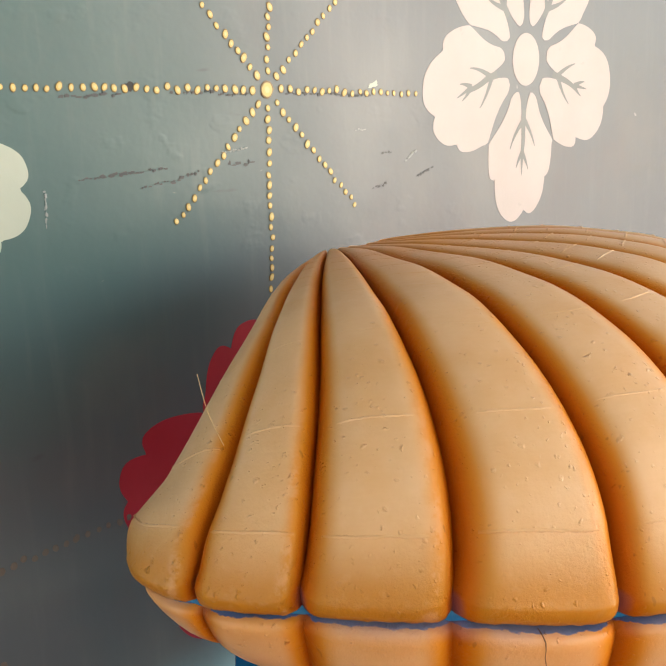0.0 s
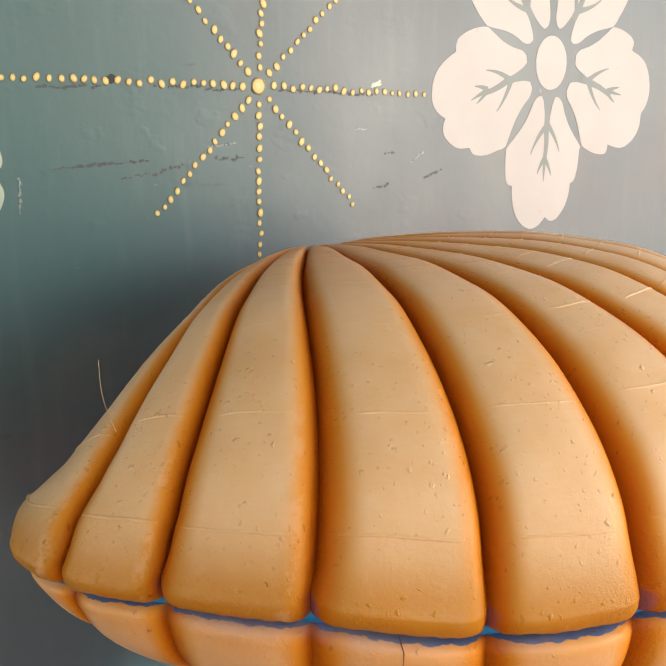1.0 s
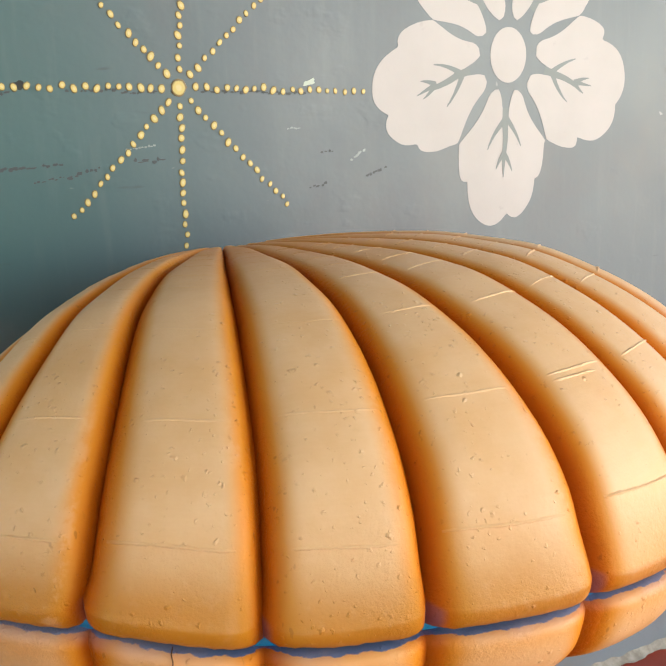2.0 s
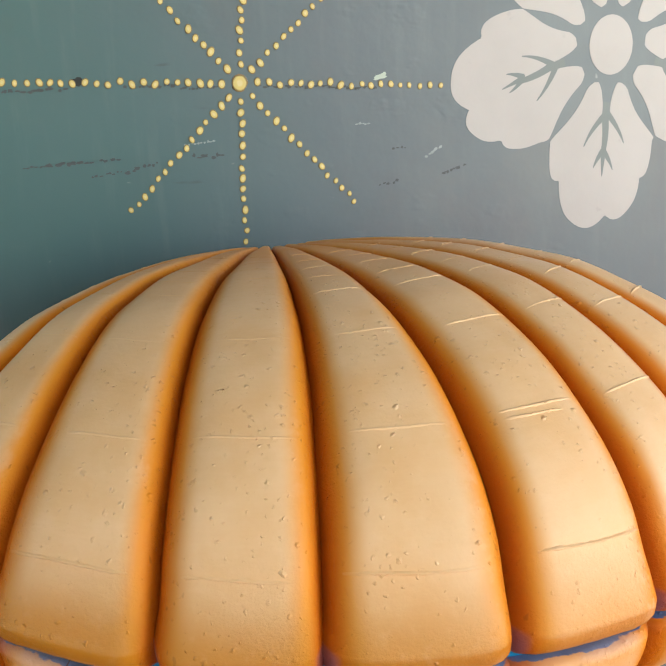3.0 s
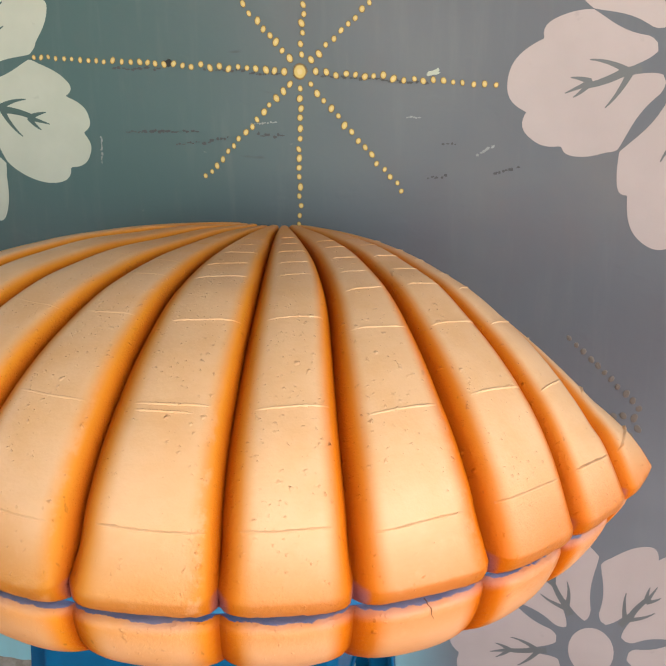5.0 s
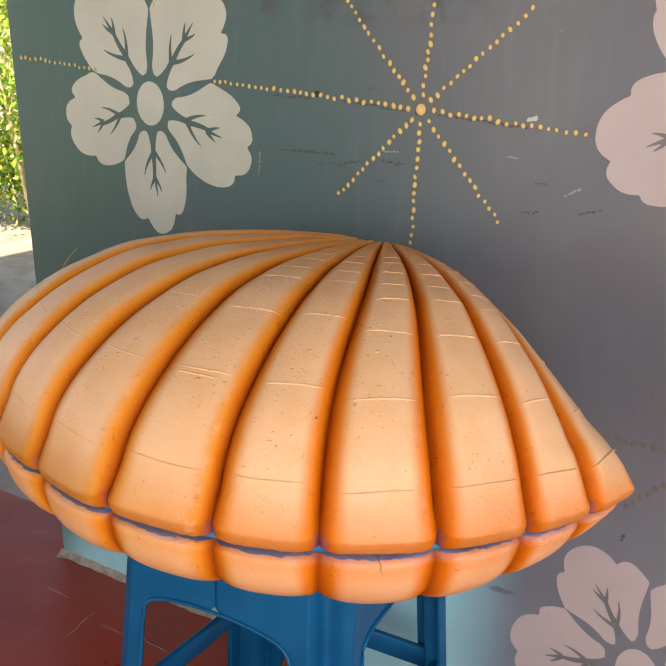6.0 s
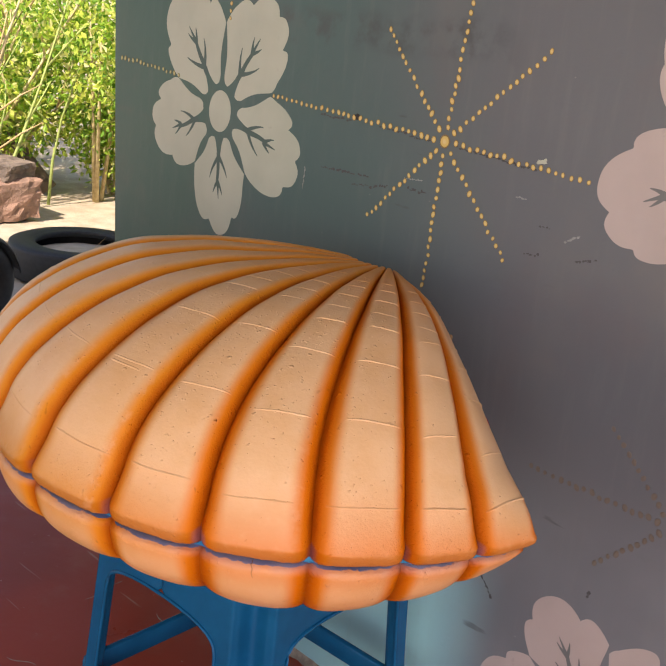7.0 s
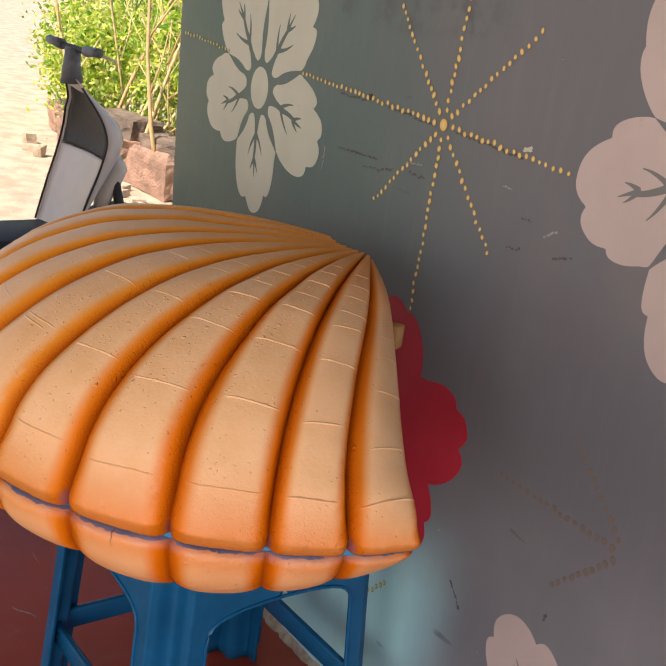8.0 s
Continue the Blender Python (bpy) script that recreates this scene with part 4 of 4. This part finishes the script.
for k, (x, y, ln, lean, bend) in enumerate([(-5.75, 1.95, 1.9, 0.42, 0.1), (-5.55, 2.0, 1.7, 0.62, -0.1), (-6.05, 1.95, 2.1, 0.30, 0.25), (-5.35, 1.9, 1.4, 0.22, 0.1),
                                            (-6.3, 2.0, 2.0, 0.55, 0.15), (-5.1, 2.0, 1.7, -0.25, 0.3), (-6.0, 1.85, 1.5, -0.3, 0.1), (-6.7, 2.05, 2.2, 0.4, 0.2)]):
    cane(x, y, ln, lean, bend, k, (STEM, STEM, OLD_STEM)[k % 3])
yard = random.Random(41)
for k in range(16):
    cane(yard.uniform(-6.9, -4.9), yard.uniform(1.95, 2.5), yard.uniform(0.9, 1.9), yard.uniform(-0.5, 0.75), yard.uniform(-0.2, 0.35), 20 + k, (GREEN_STEM, STEM, OLD_STEM, GREEN_STEM)[k % 4], yard.uniform(0.45, 0.85))


def rock(x, y, z, sx, sy, sz, seed, paint, label, turn=0):
    """An angular broken stone: a hull of scattered points, its faces roughened."""
    rnd = random.Random(seed + 100)
    bm = bmesh.new()
    for sx_ in (-1, 1):
        for sy_ in (-1, 1):
            for sz_ in (-1, 1):
                bm.verts.new((sx_ * rnd.uniform(0.7, 1), sy_ * rnd.uniform(0.7, 1), sz_ * rnd.uniform(0.65, 1)))
    for _ in range(5):
        bm.verts.new((rnd.uniform(-1, 1), rnd.uniform(-1, 1), rnd.choice((-1, 1)) * rnd.uniform(0.8, 1.1)))
    hull = bmesh.ops.convex_hull(bm, input=bm.verts)
    bmesh.ops.delete(bm, geom=[g for g in hull["geom_interior"] if isinstance(g, bmesh.types.BMVert)], context="VERTS")
    bmesh.ops.triangulate(bm, faces=bm.faces)
    bmesh.ops.subdivide_edges(bm, edges=bm.edges, cuts=5, use_grid_fill=True)
    for v in bm.verts:
        d = v.co.normalized()
        v.co += d * (0.10 * noise.noise(v.co * 2.2 + Vector((seed, 0, 0))) + 0.06 * noise.noise(v.co * 6 + Vector((0, seed, 0))))
    bmesh.ops.scale(bm, verts=bm.verts, vec=(sx, sy, sz))
    low = min(v.co.z for v in bm.verts)
    ob = part("garden_rock", bm, paint, smooth=False)
    ob.matrix_world = pose(x, y, z - low, 0, 0, turn)
    tagged(ob, label, "rock", "rocks in the yard")
    return z + sz * 1.6


rs = random.Random(12)
BROWN_STONE = "red-brown broken stone at the foot of the bushes"
GREY_STONE = "dark grey-brown stone lying on a red-brown stone"
for k, (x, y, sx, sz) in enumerate([(-7.1, 2.15, 0.26, 0.12), (-6.5, 2.0, 0.34, 0.13), (-5.75, 2.0, 0.36, 0.15), (-5.05, 2.02, 0.32, 0.14)]):
    top = rock(x, y, -0.37, sx, 0.17, sz, k, ROCK, BROWN_STONE, rs.uniform(-12, 12))
    rock(x + rs.uniform(-0.06, 0.06), y + 0.02, top - 0.03, sx * 0.75, 0.13, sz * 0.62, k + 30, GREY_ROCK, GREY_STONE, rs.uniform(-25, 25))
for k in range(16):
    rock(-6.6 + 0.2 * k + rs.uniform(-0.06, 0.06), 1.68 + rs.uniform(-0.12, 0.08), -0.37, rs.uniform(0.03, 0.07), 0.05, rs.uniform(0.02, 0.045), k + 60, EARTH,
         "small pale rubble stone on the dry ground", rs.uniform(0, 90))


def flat_tyre(x, y, radius):
    """A worn tyre lying on its side, with a tread round it and pale sand in its middle."""
    ty = thing("old_tyre", (x, y, -0.36), "old black tyre lying flat on the sunlit ground", "tyre")
    half = 0.09
    section = [(-0.13, -0.6), (-0.135, -0.9), (-0.10, -1.0), (-0.04, -0.98), (-0.008, -0.85), (0.0, -0.4), (0.0, 0.4), (-0.008, 0.85), (-0.04, 0.98), (-0.10, 1.0), (-0.135, 0.9), (-0.13, 0.6)]

    def ring(u, v):
        k = v * (len(section) - 1)
        n = min(int(k), len(section) - 2)
        f = k - n
        dr = section[n][0] + (section[n + 1][0] - section[n][0]) * f
        dz = section[n][1] + (section[n + 1][1] - section[n][1]) * f
        r = radius + dr - 0.004 * (round(u * 120) % 2) * (abs(dz) < 0.85)
        return (r * math.cos(u * math.tau), r * math.sin(u * math.tau), half * (1 + dz))
    part("carcass", grid_mesh("carcass", ring, 120, 33, True), RUBBER, ty, "black rubber carcass").modifiers.new("thickness", "SOLIDIFY").thickness = 0.01

    def fill(u, v):
        r = (radius - 0.12) * v
        return (r * math.cos(u * math.tau), r * math.sin(u * math.tau), 0.11 + 0.02 * (1 - v) + 0.006 * noise.noise((r * 20 * math.cos(u * math.tau), r * 20 * math.sin(u * math.tau), 4)))
    part("sand", grid_mesh("sand", fill, 40, 8, True), EARTH, ty, "pale sand filling the tyre")
    return ty


flat_tyre(-3.66, 1.76, 0.36)
log = part("fallen_branch", tube_bm([(-5.59, 2.70, -0.33), (-5.66, 2.61, -0.19), (-5.74, 2.52, -0.03), (-5.80, 2.45, 0.10)], [0.062, 0.055, 0.05, 0.03], 12), GREY_ROCK)
tagged(log, "grey-brown fallen branch leaning among the garden stones", "branch")


def scooter(x, y, rz):
    sc = thing("motor_scooter", (x, y, -0.36), "pale silver and black motor scooter parked in the yard", "scooter", rz=rz)

    # side profile of the leg shield, from the floor board up to the handlebar: height and rear edge, nose, half width
    rear = smooth_table([(0.30, -0.12), (0.46, -0.062), (0.50, -0.05), (0.63, -0.007), (0.73, 0.013), (0.83, -0.005), (0.90, -0.037), (0.94, -0.06)])
    nose = smooth_table([(0.30, -0.10), (0.467, -0.007), (0.548, 0.051), (0.594, 0.079), (0.666, 0.122), (0.73, 0.137), (0.775, 0.122), (0.82, 0.079), (0.866, 0.024), (0.903, -0.019), (0.94, -0.055)])
    half = smooth_table([(0.30, 0.15), (0.45, 0.18), (0.70, 0.195), (0.78, 0.17), (0.86, 0.10), (0.94, 0.05)])

    def shield(u, v):
        z = 0.30 + 0.64 * v
        a = (u - 0.5) * math.pi
        return (rear(z) + (nose(z) - rear(z)) * max(0.0, math.cos(a)) ** 0.7, half(z) * math.sin(a), z)
    fr = part("front_fairing", grid_mesh("front_fairing", shield, 24, 40), FAIRING, sc)
    fr.modifiers.new("thickness", "SOLIDIFY").thickness = 0.006
    for name, z0, z1, paint, label in (("inner_panel", 0.655, 0.90, RUBBER, "black inner leg panel"), ("knee_panel", 0.32, 0.65, FAIRING, "pale lower leg shield")):
        def inner(u, v, z0=z0, z1=z1):
            z = z0 + (z1 - z0) * v
            y = (2 * u - 1) * (half(z) - 0.012)
            return (rear(z) + 0.010 + 0.02 * (1 - (2 * u - 1) ** 2), y, z)
        part(name, grid_mesh(name, inner, 12, 20), paint, sc, label).modifiers.new("thickness", "SOLIDIFY").thickness = 0.006
    for side in (-1, 1):
        edge = [(rear(z) - 0.003, side * (half(z) + 0.002), z) for z in (0.34 + 0.57 * k / 28 for k in range(29))]
        part("trim", tube_bm(edge, 0.0045, 8), RUBBER, sc, "thin black edge strip")
    part("steering_column", tube_bm([(-0.055, 0, 0.92), (-0.06, 0, 0.99), (-0.055, 0, 1.05)], [0.045, 0.034, 0.03], 12), GRIP, sc)
    part("handlebar", tube_bm([(-0.055, -0.20, 1.058), (-0.05, -0.08, 1.05), (-0.05, 0.08, 1.05), (-0.055, 0.20, 1.058)], 0.012, 10), RUBBER, sc)
    for s in (-1, 1):
        grip = part("grip", tube_bm([(-0.053, s * 0.105, 1.052), (-0.055, s * 0.185, 1.057), (-0.056, s * 0.21, 1.058)], [0.021, 0.017, 0.018], 12), GRIP, sc, "grey rubber grip")
        part("brake_lever", tube_bm([(-0.03, s * 0.09, 1.045), (0.0, s * 0.15, 1.04), (-0.005, s * 0.25, 1.036)], [0.006, 0.005, 0.006], 8), FAIRING, grip, "thin pale brake lever")

    def wheel(cx):
        w = part("wheel", tube_bm([(cx, -0.04, 0.21), (cx, 0.04, 0.21)], 0.11, 24), RUBBER, sc)
        bm = bmesh.new()
        rings = []
        for i in range(32):
            t = math.tau * i / 32
            rings.append([bm.verts.new((cx + (0.165 + 0.045 * math.cos(k * math.tau / 10)) * math.cos(t), 0.05 * math.sin(k * math.tau / 10), 0.21 + (0.165 + 0.045 * math.cos(k * math.tau / 10)) * math.sin(t))) for k in range(10)])
        for i in range(32):
            for k in range(10):
                bm.faces.new((rings[i][k], rings[(i + 1) % 32][k], rings[(i + 1) % 32][(k + 1) % 10], rings[i][(k + 1) % 10]))
        bmesh.ops.recalc_face_normals(bm, faces=bm.faces)
        part("tyre", bm, RUBBER, w)
    wheel(0.17)
    wheel(-0.85)

    def mudguard(u, v):
        t = radians(10 + 130 * v)
        a = (u - 0.5) * 2.4
        return (0.17 + (0.20 + 0.03 * math.cos(a)) * math.cos(t), 0.07 * math.sin(a), 0.21 + (0.20 + 0.03 * math.cos(a)) * math.sin(t))
    part("mudguard", grid_mesh("mudguard", mudguard, 10, 20), RUBBER, sc).modifiers.new("thickness", "SOLIDIFY").thickness = 0.005
    part("fork_cover", tube_bm([(0.10, 0, 0.66), (0.135, -0.01, 0.615), (0.150, -0.01, 0.585), (0.135, -0.01, 0.545), (0.11, -0.005, 0.48), (0.10, 0, 0.42)], [0.02, 0.042, 0.052, 0.048, 0.04, 0.03], 14), FAIRING, sc, "pale fork cover")
    part("fork", tube_bm([(0.17, -0.07, 0.21), (0.165, -0.05, 0.42), (0.13, -0.03, 0.585)], [0.016, 0.022, 0.02], 8), RUBBER, sc, "black front fork")
    part("footboard", box_bm(0.5, 0.34, 0.08, (-0.30, 0, 0.30), 0.03), RUBBER, sc)
    part("body", box_bm(0.75, 0.32, 0.34, (-0.82, 0, 0.52), 0.09), FAIRING, sc)
    part("saddle", box_bm(0.68, 0.28, 0.12, (-0.76, 0, 0.74), 0.05), RUBBER, sc, "black vinyl saddle")
    part("stand", tube_bm([(-0.45, -0.10, 0.28), (-0.5, -0.2, 0.012)], 0.012, 8), RUBBER, sc)
    return sc


scooter(-3.02, 0.68, 96)

# ---- floor: red oxide screed on a raised slab, with a pale ragged line of mortar along the panel ----
floor = part("floor", box_bm(4.6, 3.75, 0.44, (-0.55, -1.76, FLOOR_Z - 0.22), 0.004), SCREED, smooth=False)
tagged(floor, "dark red polished cement porch floor with pale scratches", "floor", kind="structure")

for x, y, ln, turn in ((-0.501, -0.147, 0.085, 96), (-0.40, -0.36, 0.05, 25), (-0.36, -0.12, 0.06, -15), (-0.22, -0.55, 0.09, 62)):
    sb = bmesh.new()
    rnd = random.Random(int(1000 * ln))
    rows = []
    for k in range(13):
        t = k / 12 - 0.5
        w = 0.0011 * (1 - (2 * abs(t)) ** 3) * rnd.uniform(0.5, 1.2) + 0.0001
        rows.append([sb.verts.new((ln * t, 0.004 * math.sin(5 * t) + s * w, z)) for s, z in ((-1, 0.0), (0, 0.0006), (1, 0.0))])
    for r0, r1 in zip(rows, rows[1:]):
        for e in (0, 1):
            sb.faces.new((r0[e], r1[e], r1[e + 1], r0[e + 1]))
    scratch = part("scratch", sb, GROUT, floor, "pale scratch in the red floor")
    scratch.location = (x, y, FLOOR_Z + 0.0003)
    scratch.rotation_euler = (0, 0, radians(turn))


def mortar(u, v):
    x = -0.70 + 2.4 * u
    w = 0.010 + 0.008 * noise.noise((x * 25, 0, 3)) + 0.004 * noise.noise((x * 90, 1, 3))
    return (x, -w * v, FLOOR_Z + 0.0005 + (0.011 + 0.006 * noise.noise((x * 40, 5, 1))) * (1 - v) ** 1.5)


tagged(part("trim", grid_mesh("trim", mortar, 400, 5), GROUT), "ragged pale mortar line where the panel meets the floor", "trim", kind="structure")
